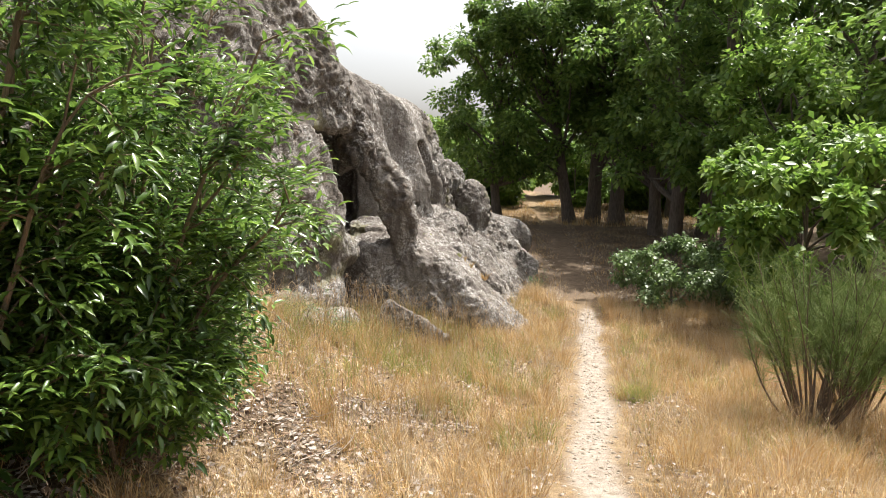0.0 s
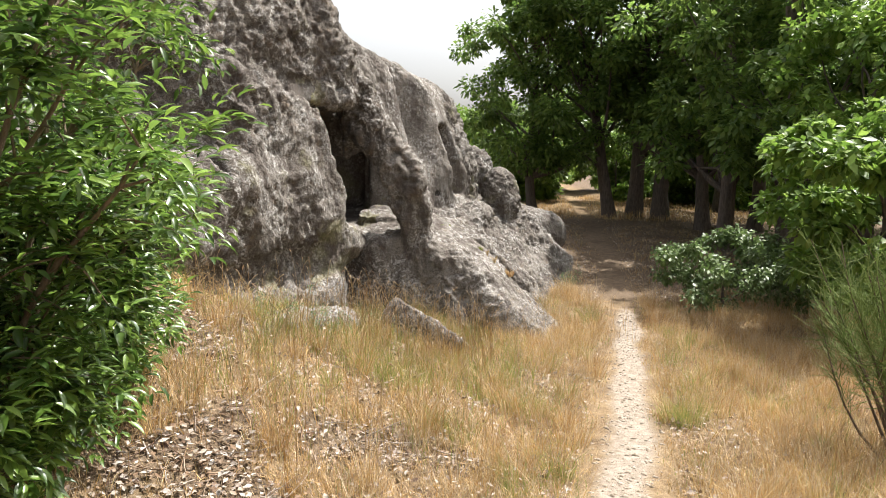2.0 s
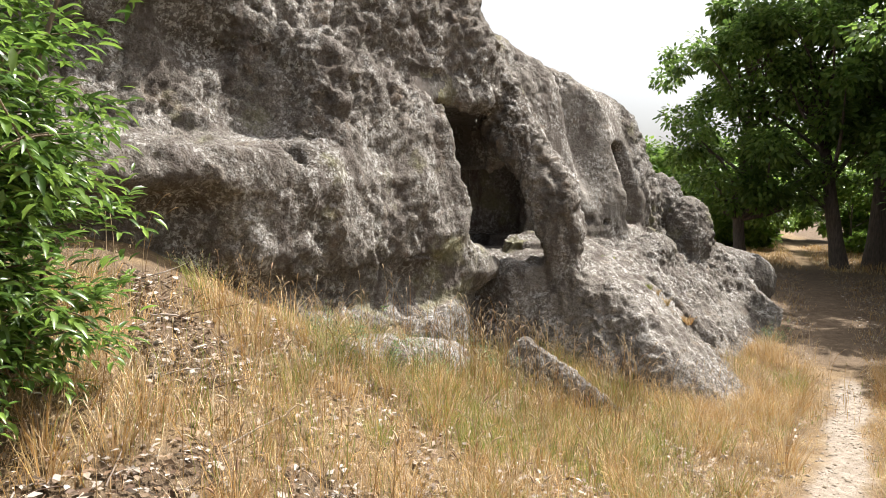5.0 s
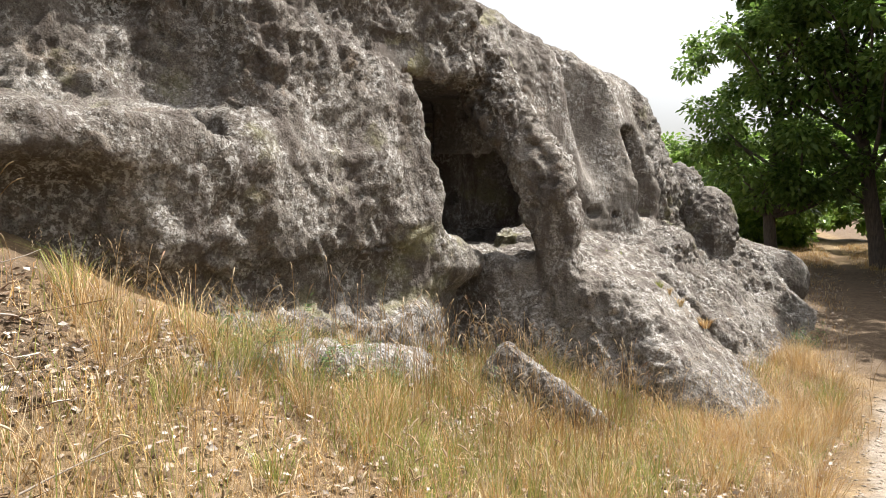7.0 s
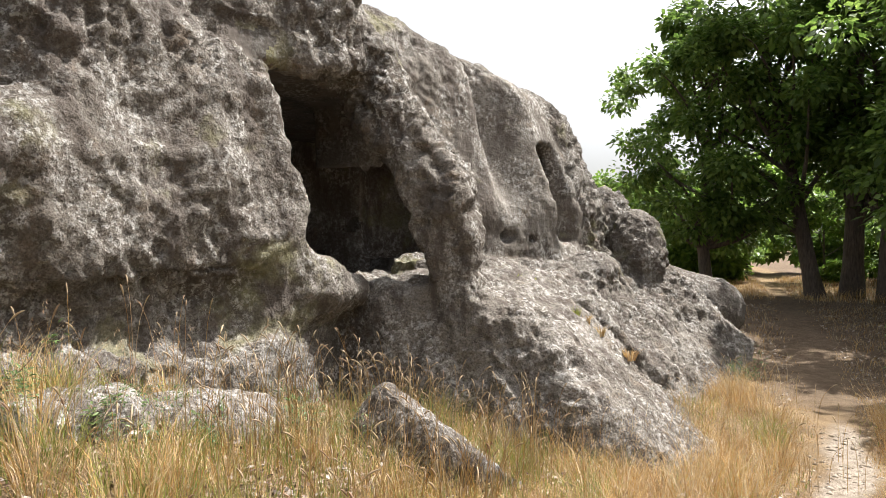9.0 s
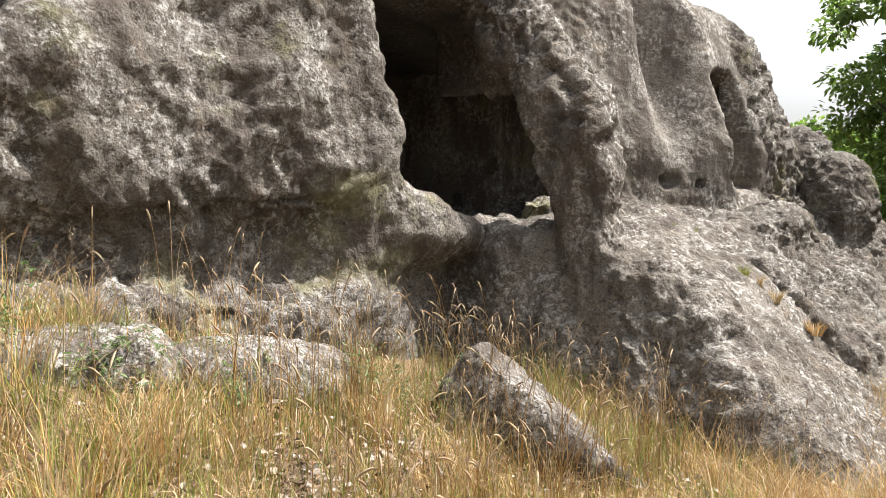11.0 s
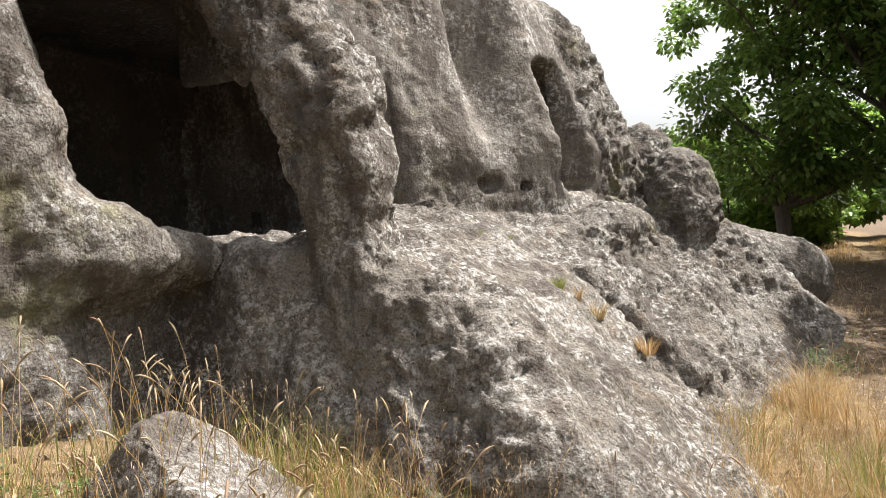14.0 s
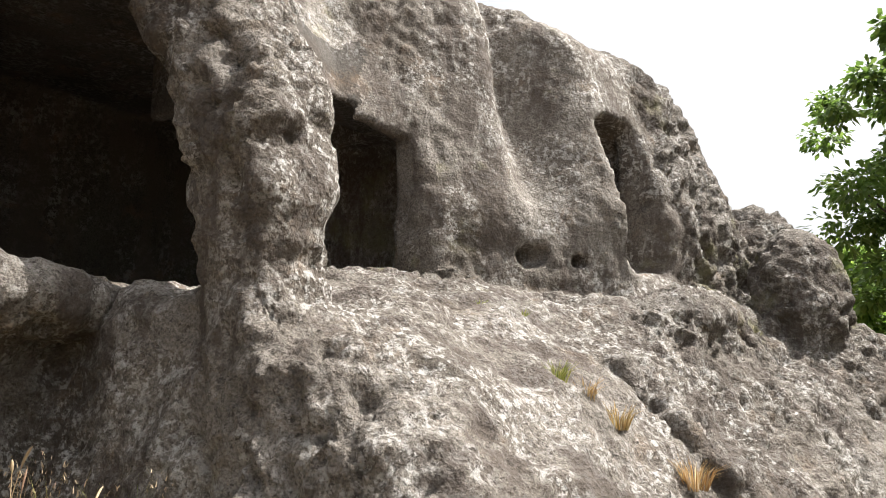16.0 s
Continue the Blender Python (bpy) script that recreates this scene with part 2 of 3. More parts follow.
def normals_of(v, q):
    fn = np.cross(v[q[:, 2]] - v[q[:, 0]], v[q[:, 3]] - v[q[:, 1]])
    out = np.zeros_like(v)
    for k in range(4):
        np.add.at(out, q[:, k], fn)
    return out / np.maximum(np.linalg.norm(out, axis=1, keepdims=True), 1e-9)


# ---- ground ----
def path_x(y):
    return np.interp(y, [-20, 0, 3.7, 7, 13, 16, 22, 30, 60], [-4, 0.35, 0.92, 1.55, 2.75, 3.2, 3.9, 4.5, 6])


def ground_z(x, y):
    base = np.interp(y, [-60, -6, 0, 2.44, 4, 6, 8, 10, 13, 16, 20, 30, 50, 200], [3, 0.9, 0.1, -0.36, -0.68, -0.98, -1.2, -1.36, -1.48, -1.5, -1.4, -0.88, -0.4, 1.0])
    d = path_x(y) - x
    bank = np.interp(d, [0, 1.2, 2.3, 3.5, 4.2, 6, 12], [0, 0.0, 0.16, 0.78, 1.2, 2.0, 2.6])
    bank = bank * np.interp(y, [-4, 0, 5, 7.2, 8.4, 10, 11.5, 13], [0.2, 0.6, 1.0, 1.17, 1.0, 0.7, 0.5, 0.2])
    side = -0.05 * np.clip(-d - 1.5, 0, 6) + 0.05 * np.clip(-d - 9, 0, 60)
    p = np.stack([np.asarray(x) * 0.9, np.asarray(y) * 0.9, np.zeros_like(x)], -1).reshape(-1, 3)
    rough = (fbm(p, 3).reshape(np.shape(x)) - 0.5) * 0.3
    return base + bank + side + rough * (1 - 0.7 * np.exp(-(d / 0.35) ** 2))


def bare(x, y):
    """How far the ground is bare of grass, 0 to 1: patches of litter on the bank."""
    p = np.stack([x * 1.5 + 2.0, y * 1.5, x * 0 + 21.0], 1)
    return step(0.5, 0.62, fbm(p, 3, 0.6)) * step(0.7, 1.3, path_x(y) - x) * (1 - step(9.0, 11.0, y))


def build_ground():
    def axis(lo, a, b, hi, fine):
        near = np.arange(a, b, fine)
        out = np.geomspace(0.3, hi - b, 26) + b
        back = a - np.geomspace(0.3, a - lo, 26)
        return np.concatenate([back[::-1], near, out])
    xs, ys = axis(-300, -5, 8, 300, 0.09), axis(-200, -1, 24, 400, 0.1)
    X, Y = np.meshgrid(xs, ys, indexing="ij")
    Z = ground_z(X, Y)
    nx, ny = X.shape
    i = np.arange(nx * ny).reshape(nx, ny)
    q = np.stack([i[:-1, :-1], i[1:, :-1], i[1:, 1:], i[:-1, 1:]], -1).reshape(-1, 4)
    ob = tagged(part_np("ground", np.stack([X, Y, Z], -1).reshape(-1, 3), q, EARTH), "dry sloping earth with a pale trodden dust path", "ground", kind="structure")
    d = X - path_x(Y) + (fbm(np.stack([X * 1.1, Y * 1.1, X * 0 + 4], -1).reshape(-1, 3), 3).reshape(X.shape) - 0.5) * 0.3
    for nm, val in (("path", np.exp(-(d / 0.19) ** 2) * (1 - step(13.6, 15.5, Y))), ("litter", step(14.0, 17.0, Y + 0.5 * np.sin(X * 2)) * step(2.2, 2.8, X) * (1 - step(28.5, 30, Y) * (1 - step(6, 7, X))) + 0.85 * bare(X.ravel(), Y.ravel()).reshape(X.shape))):
        at = ob.data.attributes.new(nm, "FLOAT", "POINT")
        at.data.foreach_set("value", val.astype(np.float32).ravel())


build_ground()


# ---- the rock outcrop ----
def outcrop(x, y, z):
    xf = np.interp(y, [5, 7, 8.9, 10, 11.3, 12, 13, 14.5, 15.4, 16.4, 17.3, 18.0, 18.8, 19.6, 21], [-3.6, -3.0, -2.35, -1.98, -1.52, -1.45, -1.75, -1.65, -1.1, -0.22, 0.05, 0.18, 0.1, -0.5, -2.4]).astype(np.float32)
    lean = 0.34 * np.maximum(z - 1.1, 0)
    face = xf - lean
    left = 1 - step(9.0, 9.6, y)
    face = face - 0.65 * left * step(1.25, 1.5, z)                                # shelf, upper cliff set back
    face = face - 0.35 * (1 - step(7.9, 8.5, y)) * (1 - step(0.75, 1.05, z))       # overhang below the shelf
    face = face + 0.6 * left * step(2.1, 3.1, z)                                 # hood added over the upper cliff to shade it
    shoulder = 2.0 + 0.28 * (11.4 - y)
    face = face - 0.22 * step(8.6, 9.6, y) * (1 - step(11.5, 12.1, y)) * step(shoulder - 0.1, shoulder + 0.12, z) * (1 - step(shoulder + 0.3, shoulder + 1.4, z))
    face = face + 0.45 * step(11.2, 12.4, y) * (1 - step(12.5, 13.05, y)) * step(1.9, 2.4, z)   # lintel
    low = (1 - step(10.5, 11.1, y))
    face = face - 0.15 * low * (1 - step(0.12, 0.3, z)) + 0.3 * low * (1 - step(-0.3, -0.15, z)) - 0.3 * step(10.9, 11.8, y) * (1 - step(12.6, 12.9, y)) * (1 - step(-0.25, 0.1, z))
    groove = np.exp(-((y - 15.75 - 0.1 * z) / 0.2) ** 2) * step(0.55, 2.0, z)
    face = face - 0.4 * groove - 0.3 * np.exp(-((y - 14.85) / 0.5) ** 2) * step(0.35, 0.8, z) * 0.35
    top = np.interp(y, [5, 9, 12, 13.6, 15.5, 17.4, 18.2, 19.2, 20.2, 21], [5.2, 4.9, 4.35, 4.0, 3.5, 3.15, 2.8, 2.0, 0.7, -2]).astype(np.float32)
    body = smax((x - face) * 0.85, z - top - 0.25 * np.clip(-1.2 - x, 0, 3), 0.7)

    # the lower slope with its ledge
    edge = np.interp(y, [12, 12.6, 13, 14.6, 16, 17.7, 18.8, 20], [-0.3, -0.12, 0.0, 0.06, 0.36, 0.75, 1.45, 1.3]).astype(np.float32)
    shelf = 0.0 + 0.24 * np.clip(edge - x, -0.3, 2) + 0.03 * (y - 13)
    run = smax((x - edge - 1.02 * (0.02 - z)) * 0.7, z - shelf, 0.22)
    run = smax(run, (12.42 - y + 0.28 * (z + 0.2)) * 0.95, 0.25)
    run = smax(run, y - 19.3 + 0.2 * z, 0.5)
    crack = np.minimum(rod(x, y, z, (0.27, 14.62, -0.17), (0.68, 14.6, -0.55), 0.06, 0.1), rod(x, y, z, (0.68, 14.6, -0.55), (1.3, 14.75, -1.15), 0.1, 0.14))
    run = smax(run, -crack, 0.06)
    body = smin(body, run, 0.12)
    body = smin(body, ball(x, y, z, (0.2, 16.7, 0.2), (0.35, 1.0, 0.2)), 0.25)

    # the room cut into the rock, its openings and the pillar
    room = block(x, y, z, (-4.6, 10.9, 0.2), (-2.5, 15.4, 2.15), 0.12)
    room = np.minimum(room, block(x, y, z, (-2.75, 13.2, 0.2), (-1.85, 15.2, 1.75), 0.06))
    room = np.minimum(room, block(x, y, z, (-2.9, 12.8, 0.22), (-1.1, 13.7, 1.42), 0.05))
    room = np.minimum(room, block(x, y, z, (-2.9, 11.85, 0.2), (-1.2, 13.1, 2.1), 0.2))
    b = 0.66 * x + 0.75 * y
    a = 0.75 * x - 0.66 * y
    mid = 8.17 - 0.29 * (z - 0.4)
    u = b - mid
    mouth = smax(np.abs(u + 0.03) - 0.57 - 0.14 * step(0.3, 0.6, -u) * (1 - step(0.5, 1.0, z)), smax(0.16 + 0.5 * np.clip(-u - 0.05, 0, 1) - z, z - 2.12, 0.1), 0.16)
    mouth = smax(mouth, -9.8 - a, 0.1)
    room = np.minimum(room, block(x, y, z, (-3.0, 13.5, 0.4), (-1.95, 15.7, 1.9), 0.1))
    room = np.minimum(room, block(x, y, z, (-1.15, 16.4, 0.62), (-0.6, 17.1, 2.0), 0.1))
    body = smax(body, -room, 0.06)
    body = smax(body, -mouth, 0.12)
    door = block(x, y, z, (-2.9, 13.4, 0.4), (-0.9, 15.0, 1.67), 0.07)
    body = smax(body, -door, 0.08)
    body = smax(body, -block(x, y, z, (-0.85, 16.38, 0.6), (0.6, 16.92, 2.1), 0.14), 0.08)
    for c, r in (((-2.05, 9.54, 0.92), 0.1), ((-0.9, 15.72, 0.68), 0.11), ((-0.62, 16.05, 0.66), 0.07), ((-1.35, 15.0, 2.35), 0.09), ((-3.5, 13.62, 0.83), 0.07), ((-3.9, 13.62, 1.0), 0.07), ((-2.6, 8.9, 1.25), 0.2)):
        body = smax(body, -ball(x, y, z, c, (r * 1.4, r * 1.1, r)), 0.04)
    cx = np.interp(z, [-1.4, -0.2, 0.0, 0.5, 0.9, 1.3, 1.6, 2.3, 2.8], [-0.55, -0.58, -0.62, -0.77, -0.84, -1.0, -1.24, -1.72, -2.0]).astype(np.float32)
    wide = np.interp(z, [-1.4, -0.25, -0.12, 0.0, 0.25, 0.5, 1.0, 1.6, 2.6], [0.58, 0.43, 0.31, 0.29, 0.25, 0.28, 0.29, 0.28, 0.38]).astype(np.float32)
    px, py = np.abs(x - cx) - wide + 0.16, np.abs(y - 12.72 - 0.05 * z) - 0.28 - 0.25 * np.clip(-z, 0, 1) + 0.16
    pillar = (np.minimum(np.maximum(px, py), 0) + np.hypot(np.maximum(px, 0), np.maximum(py, 0)) - 0.16) * 0.8
    pillar = smax(pillar, z - 2.9, 0.2)
    body = smin(body, pillar, 0.07)
    body = smin(body, ball(x, y, z, (-1.75, 13.3, 1.95), (0.3, 0.32, 0.5)), 0.1)
    body = smax(body, -ball(x, y, z, (-1.3, 13.6, 2.12), (0.5, 0.27, 0.38)), 0.06)

    # the knobs at the far end
    body = smin(body, ball(x, y, z, (0.75, 18.2, 0.4), (0.42, 0.45, 0.75)), 0.2)
    body = smin(body, ball(x, y, z, (0.1, 19.5, 0.9), (0.5, 0.6, 0.75)), 0.3)
    return body


def roughen(v, q, coarse, fine):
    """Weathers a rock skin: swellings, pits and grain along its normals."""
    nrm = normals_of(v, q)
    scoop = np.abs(2 * fbm(v * np.array([1.1, 1.1, 0.8]) + 17, 3) - 1)
    a = (fbm(v * 1.3, 3) - 0.5) * coarse + (0.22 - scoop) * coarse * 0.8
    warp = v + (np.stack([vnoise(v * 3 + k * 9) for k in range(3)], 1) - 0.5) * 0.25
    r = 1 - np.abs(2 * fbm(warp * np.array([4.0, 4.0, 3.0]), 5, 0.68) - 1) * 2.2
    cave = ((v[:, 0] < -1.95) & (v[:, 1] > 11.0) & (v[:, 2] < 2.5))
    carved = (v[:, 1] > 13.3) & (v[:, 1] < 17.1) & (v[:, 2] > 0.3) & (v[:, 2] < 3.4) & (v[:, 0] < -0.3 + 0.9 * (v[:, 1] - 16.2))
    keep = np.where(cave, 0.12, np.where(carved, 0.3 + 0.4 * step(1.9, 3.4, v[:, 2]), 1.0))
    worn = 0.35 + 1.1 * step(0.35, 0.65, fbm(v * 0.8 + 5, 2))
    pits = step(0.5, 0.68, fbm(v * 7 + 3, 3, 0.6))
    b = (r - 0.3) * fine * worn + (fbm(v * 11, 3, 0.65) - 0.5) * fine * 1.6 - pits * 0.045 * worn
    return v + nrm * ((a + b) * keep)[:, None]


CELL = 0.036
v, q = skin(outcrop, (-5.0, 5.2, -1.9), (2.6, 21.0, 5.2), CELL)
v = roughen(v, q, 0.24, 0.055)
rock = thing("rock_outcrop", "grey weathered tuff outcrop with carved cave openings and niches", "rock")
mid = v[q].mean(1)
mid = mid + (np.stack([fbm(mid * 2.2 + 31 * k, 4, 0.65) for k in range(3)], 1) - 0.5) * 0.7
zone = np.zeros(len(q), int)
zone[(mid[:, 1] > 12.2) & (mid[:, 2] < 0.12 + 0.2 * np.clip(-mid[:, 0], 0, 2)) & (mid[:, 0] > -1.5)] = 1
zone[(zone == 0) & (mid[:, 0] > -1.95) & (mid[:, 1] > 12.35) & (mid[:, 1] < 13.25) & (mid[:, 2] < 2.3) & (mid[:, 2] > -0.05)] = 2
# zone 3: chamber faces, which get the rock colour darkened for shade
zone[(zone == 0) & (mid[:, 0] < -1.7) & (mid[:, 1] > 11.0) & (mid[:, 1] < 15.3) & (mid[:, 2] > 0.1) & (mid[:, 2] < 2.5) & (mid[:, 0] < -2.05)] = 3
zone[(zone == 0) & (mid[:, 1] > 17.7) & (mid[:, 0] > 0.3) & (mid[:, 2] < 1.5)] = 4
zone[(zone == 0) & (mid[:, 1] > 13.3) & (mid[:, 1] < 17.0) & (mid[:, 2] > 0.3) & (mid[:, 2] < 3.2) & (mid[:, 0] < -0.25 + 0.9 * (mid[:, 1] - 16.2))] = 5
for k, (nm, lb, mt) in enumerate((("cliff", "", ROCK), ("ledge", "sunlit sloping ledge of grey rock", SLOPE_ROCK), ("pillar", "leaning rough rock pillar", SLOPE_ROCK), ("cave_room", "smooth carved chamber with shade put into its dark colour", CARVED_ROCK), ("knob", "rounded rock knob", ROCK), ("carved_wall", "smoother carved wall with door and niche", WALL_ROCK))):
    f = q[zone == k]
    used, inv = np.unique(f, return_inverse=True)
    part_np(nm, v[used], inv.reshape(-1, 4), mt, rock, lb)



def boulder(name, label, a, b, ra, rb, flats, seed, material=PALE_ROCK, cell=0.025):
    lo = [min(a[i], b[i]) - max(ra, rb) - 0.1 for i in range(3)]
    hi = [max(a[i], b[i]) + max(ra, rb) + 0.1 for i in range(3)]

    def field(x, y, z):
        f = rod(x, y, z, a, b, ra, rb)
        for flat in flats:
            n = Vector(flat[:3]).normalized()
            f = smax(f, (x - a[0]) * n.x + (y - a[1]) * n.y + (z - a[2]) * n.z - flat[3], 0.03)
        return f
    bv, bq = skin(field, lo, hi, cell)
    nn = normals_of(bv, bq)
    bv = bv + nn * ((fbm(bv * 3 + seed, 4, 0.6) - 0.5) * 0.12 + (fbm(bv * 14 + seed, 3, 0.6) - 0.5) * 0.05)[:, None]
    return tagged(part_np(name, bv, bq, material), label, "boulder")


boulder("boulder", "pale lichen-covered slab of rock leaning in dry grass", (-0.62, 11.2, -1.0), (0.12, 11.6, -1.45), 0.46, 0.42, ((0.5, 0.3, 0.8, 0.2), (-0.15, -0.9, 0.35, 0.36)), 3)
boulder("boulder", "low pale ledge rock at the foot of the outcrop", (-2.0, 8.2, -0.5), (-1.75, 9.2, -0.6), 0.3, 0.28, ((0.1, 0, 1, 0.2),), 5)
boulder("boulder", "low pale ledge rock at the foot of the outcrop", (-1.65, 9.6, -0.68), (-1.45, 10.3, -0.8), 0.28, 0.25, ((0.1, 0, 1, 0.2),), 9)
boulder("boulder", "dark shaded boulder beyond the outcrop", (1.2, 20.6, -0.6), (2.0, 20.9, -0.7), 0.8, 0.65, ((0, 0, 1, 1.1),), 12, ROCK, 0.06)


# ---- plants ----
rng = np.random.RandomState(11)


def unit(v):
    return v / np.maximum(np.linalg.norm(v, axis=-1, keepdims=True), 1e-9)


def leaves(points, along, up, length, width, droop=0.25):
    """Leaf blades of six points, folded along the midrib, at points, pointing along."""
    n = len(points)
    d = unit(along)
    s = unit(np.cross(d, up))
    u = np.cross(s, d)
    L, W = length[:, None], width[:, None]
    base, tip = points, points + d * L - u * L * droop
    m1, m2 = points + d * L * 0.33 - u * L * 0.02, points + d * L * 0.68 - u * L * droop * 0.4
    fold = u * W * 0.25
    vs = np.stack([base, m1 - s * W * 0.45 + fold, m1, m1 + s * W * 0.45 + fold, m2 - s * W * 0.38 + fold, m2, m2 + s * W * 0.38 + fold, tip], 1)
    o = (np.arange(n) * 8)[:, None, None]
    t = np.array([[0, 2, 1], [0, 3, 2], [1, 2, 5], [1, 5, 4], [2, 3, 6], [2, 6, 5], [4, 5, 7], [5, 6, 7]])
    return vs.reshape(-1, 3), (o + t[None]).reshape(-1, 3)


def simple_leaves(points, along, up, length, width):
    n = len(points)
    d = unit(along)
    s = unit(np.cross(d, up))
    L, W = length[:, None], width[:, None]
    vs = np.stack([points, points + d * L * 0.55 - s * W * 0.5, points + d * L - up * L * 0.15, points + d * L * 0.5 + s * W * 0.5], 1)
    o = (np.arange(n) * 4)[:, None, None]
    return vs.reshape(-1, 3), (o + np.array([[0, 1, 2], [0, 2, 3]])[None]).reshape(-1, 3)


def tube(points, radii, sides=7):
    """A tapered limb through points, as quads."""
    P, R = np.asarray(points, float), np.asarray(radii, float)
    T = unit(np.gradient(P, axis=0))
    ref = np.where(np.abs(T[:, :1]) > 0.8, [[0, 1.0, 0]], [[1.0, 0, 0]])
    A = unit(np.cross(T, ref))
    B = np.cross(T, A)
    ang = np.linspace(0, 2 * np.pi, sides, endpoint=False)
    ring = P[:, None] + R[:, None, None] * (np.cos(ang)[None, :, None] * A[:, None] + np.sin(ang)[None, :, None] * B[:, None])
    i = np.arange(len(P) * sides).reshape(len(P), sides)
    j = np.roll(i, -1, 1)
    q = np.stack([i[:-1], j[:-1], j[1:], i[1:]], -1).reshape(-1, 4)
    return ring.reshape(-1, 3), q


def join(parts):
    vs, fs, o = [], [], 0
    for a, b in parts:
        vs.append(a)
        fs.append(b + o)
        o += len(a)
    return np.concatenate(vs), np.concatenate(fs)


def bent(a, b, wob, k=7):
    t = np.linspace(0, 1, k)[:, None]
    mid = rng.randn(1, 3) * wob
    return np.asarray(a) * (1 - t) + np.asarray(b) * t + np.sin(t * np.pi) * mid + np.sin(2 * t * np.pi) * rng.randn(1, 3) * wob * 0.4


def tree(name, label, at, height, radius, girth, lean=(0, 0), crown_from=0.35, clumps=60, per=260, leaf=0.16, material=LEAF_OAK, squash=0.75, clump_r=0.55):
    """A trunk that forks into limbs, and a crown of leafy clumps round the limbs' ends."""
    x, y = at
    z = float(ground_z(np.array([x]), np.array([y]))[0]) - 0.15
    root = thing(name, label, "tree")
    root.location = (x, y, z)
    top = np.array([lean[0], lean[1], height * 0.82])
    line = bent((0, 0, 0), top, height * 0.02, 10)
    tv = [tube(line, np.linspace(girth, girth * 0.25, 10) * np.r_[1.25, np.ones(9)], 9)]
    ends = []
    for k in range(clumps):
        h = rng.uniform(crown_from, 1.0)
        around = rng.uniform(0, 2 * np.pi)
        prof = math.sqrt(max(0.02, 1 - ((h - 0.62) / 0.45) ** 2)) if abs(h - 0.62) < 0.45 else 0.15
        out = radius * prof * math.sqrt(rng.uniform(0.12, 1.0))
        c = np.array([math.cos(around) * out + lean[0] * h, math.sin(around) * out + lean[1] * h, height * h])
        ends.append(c)
        if k % 3 == 0:
            s = line[int(np.clip((h - 0.22) / 0.82 * 9, 2, 9))]
            tv.append(tube(bent(s, c, 0.12 * radius * 0.5, 6), np.linspace(girth * 0.33, 0.012, 6), 5))
    part_np("trunk", *join(tv), BARK, root)
    ends = np.array(ends)
    idx = np.repeat(np.arange(clumps), per)
    off = unit(rng.randn(len(idx), 3)) * (rng.rand(len(idx), 1) ** 0.45) * np.array([1, 1, squash]) * clump_r * radius / 2.6
    off *= (0.7 + 0.6 * rng.rand(clumps))[idx][:, None]
    pts = ends[idx] + off
    d = unit(off + rng.randn(len(idx), 3) * 0.5 * clump_r + np.array([0, 0, -0.15]))
    up = unit(np.array([0, 0, 1.0]) + rng.randn(len(idx), 3) * 0.35)
    sz = leaf * rng.uniform(0.6, 1.3, len(idx))
    part_np("crown", *simple_leaves(pts, d, up, sz, sz * 0.6), material, root)
    return root


def pinnate_bush(name, label, at, stems, material, leaf=0.13, spread=(1.0, 1.0), height=(1.2, 2.6), twigs=12, sprays=5, aim=(0, 0), girth=0.022):
    """A shrub of arching stems with twigs that carry sprays of paired leaflets."""
    x, y = at
    z = float(ground_z(np.array([x]), np.array([y]))[0]) - 0.05
    root = thing(name, label, "bush")
    root.location = (x, y, z)
    wood, P, D = [], [], []
    for k in range(stems):
        ang = rng.uniform(0, 2 * np.pi)
        h = rng.uniform(*height)
        r = math.sqrt(rng.uniform(0.05, 1.0))
        tip = np.array([math.cos(ang) * spread[0] * r + aim[0], math.sin(ang) * spread[1] * r + aim[1], h])
        foot = np.array([math.cos(ang) * spread[0] * 0.25 * r, math.sin(ang) * spread[1] * 0.25 * r, 0])
        t = np.linspace(0, 1, 9)[:, None]
        line = foot * (1 - t) + tip * t + np.sin(t * np.pi) * np.array([[0, 0, 0.12 * h]]) + np.sin(t * 5) * rng.randn(1, 3) * 0.06
        wood.append(tube(line, np.linspace(girth, girth * 0.27, 9), 5))
        for j in range(twigs):
            s = line[rng.randint(1, 9)]
            way = unit(unit(np.array([math.cos(ang), math.sin(ang), 0.5])) + rng.randn(3) * 0.8)
            ln = rng.uniform(2.0, 5.5) * leaf
            e = s + way * ln
            wood.append(tube(np.array([s, s + way * ln * 0.5 + [0, 0, 0.03], e]), [girth * 0.32, girth * 0.23, girth * 0.14], 4))
            for q_ in range(sprays):
                b_ = s + way * ln * rng.uniform(0.3, 1.05)
                w = unit(way + rng.randn(3) * 0.7 + np.array([0, 0, 0.1]))
                side = unit(np.cross(w, [0, 0, 1.0]) + rng.randn(3) * 0.1)
                for m_ in range(3):
                    base = b_ + w * leaf * 0.75 * m_ - np.array([0, 0, 0.02]) * m_ * m_
                    for sg in (-1, 1):
                        P.append(base)
                        D.append(side * sg + w * 0.65 + rng.randn(3) * 0.12)
                P.append(b_ + w * leaf * 2.1)
                D.append(w + np.array([0, 0, -0.15]))
    part_np("branchwork", *join(wood), TWIG, root, "brown woody stems")
    P, D = np.array(P), np.array(D)
    n = len(P)
    sz = leaf * rng.uniform(0.7, 1.25, n)
    up = unit(np.array([0, 0, 1.0]) + rng.randn(n, 3) * 0.25)
    part_np("foliage", *leaves(P, D, up, sz, sz * 0.33), material, root)
    return root


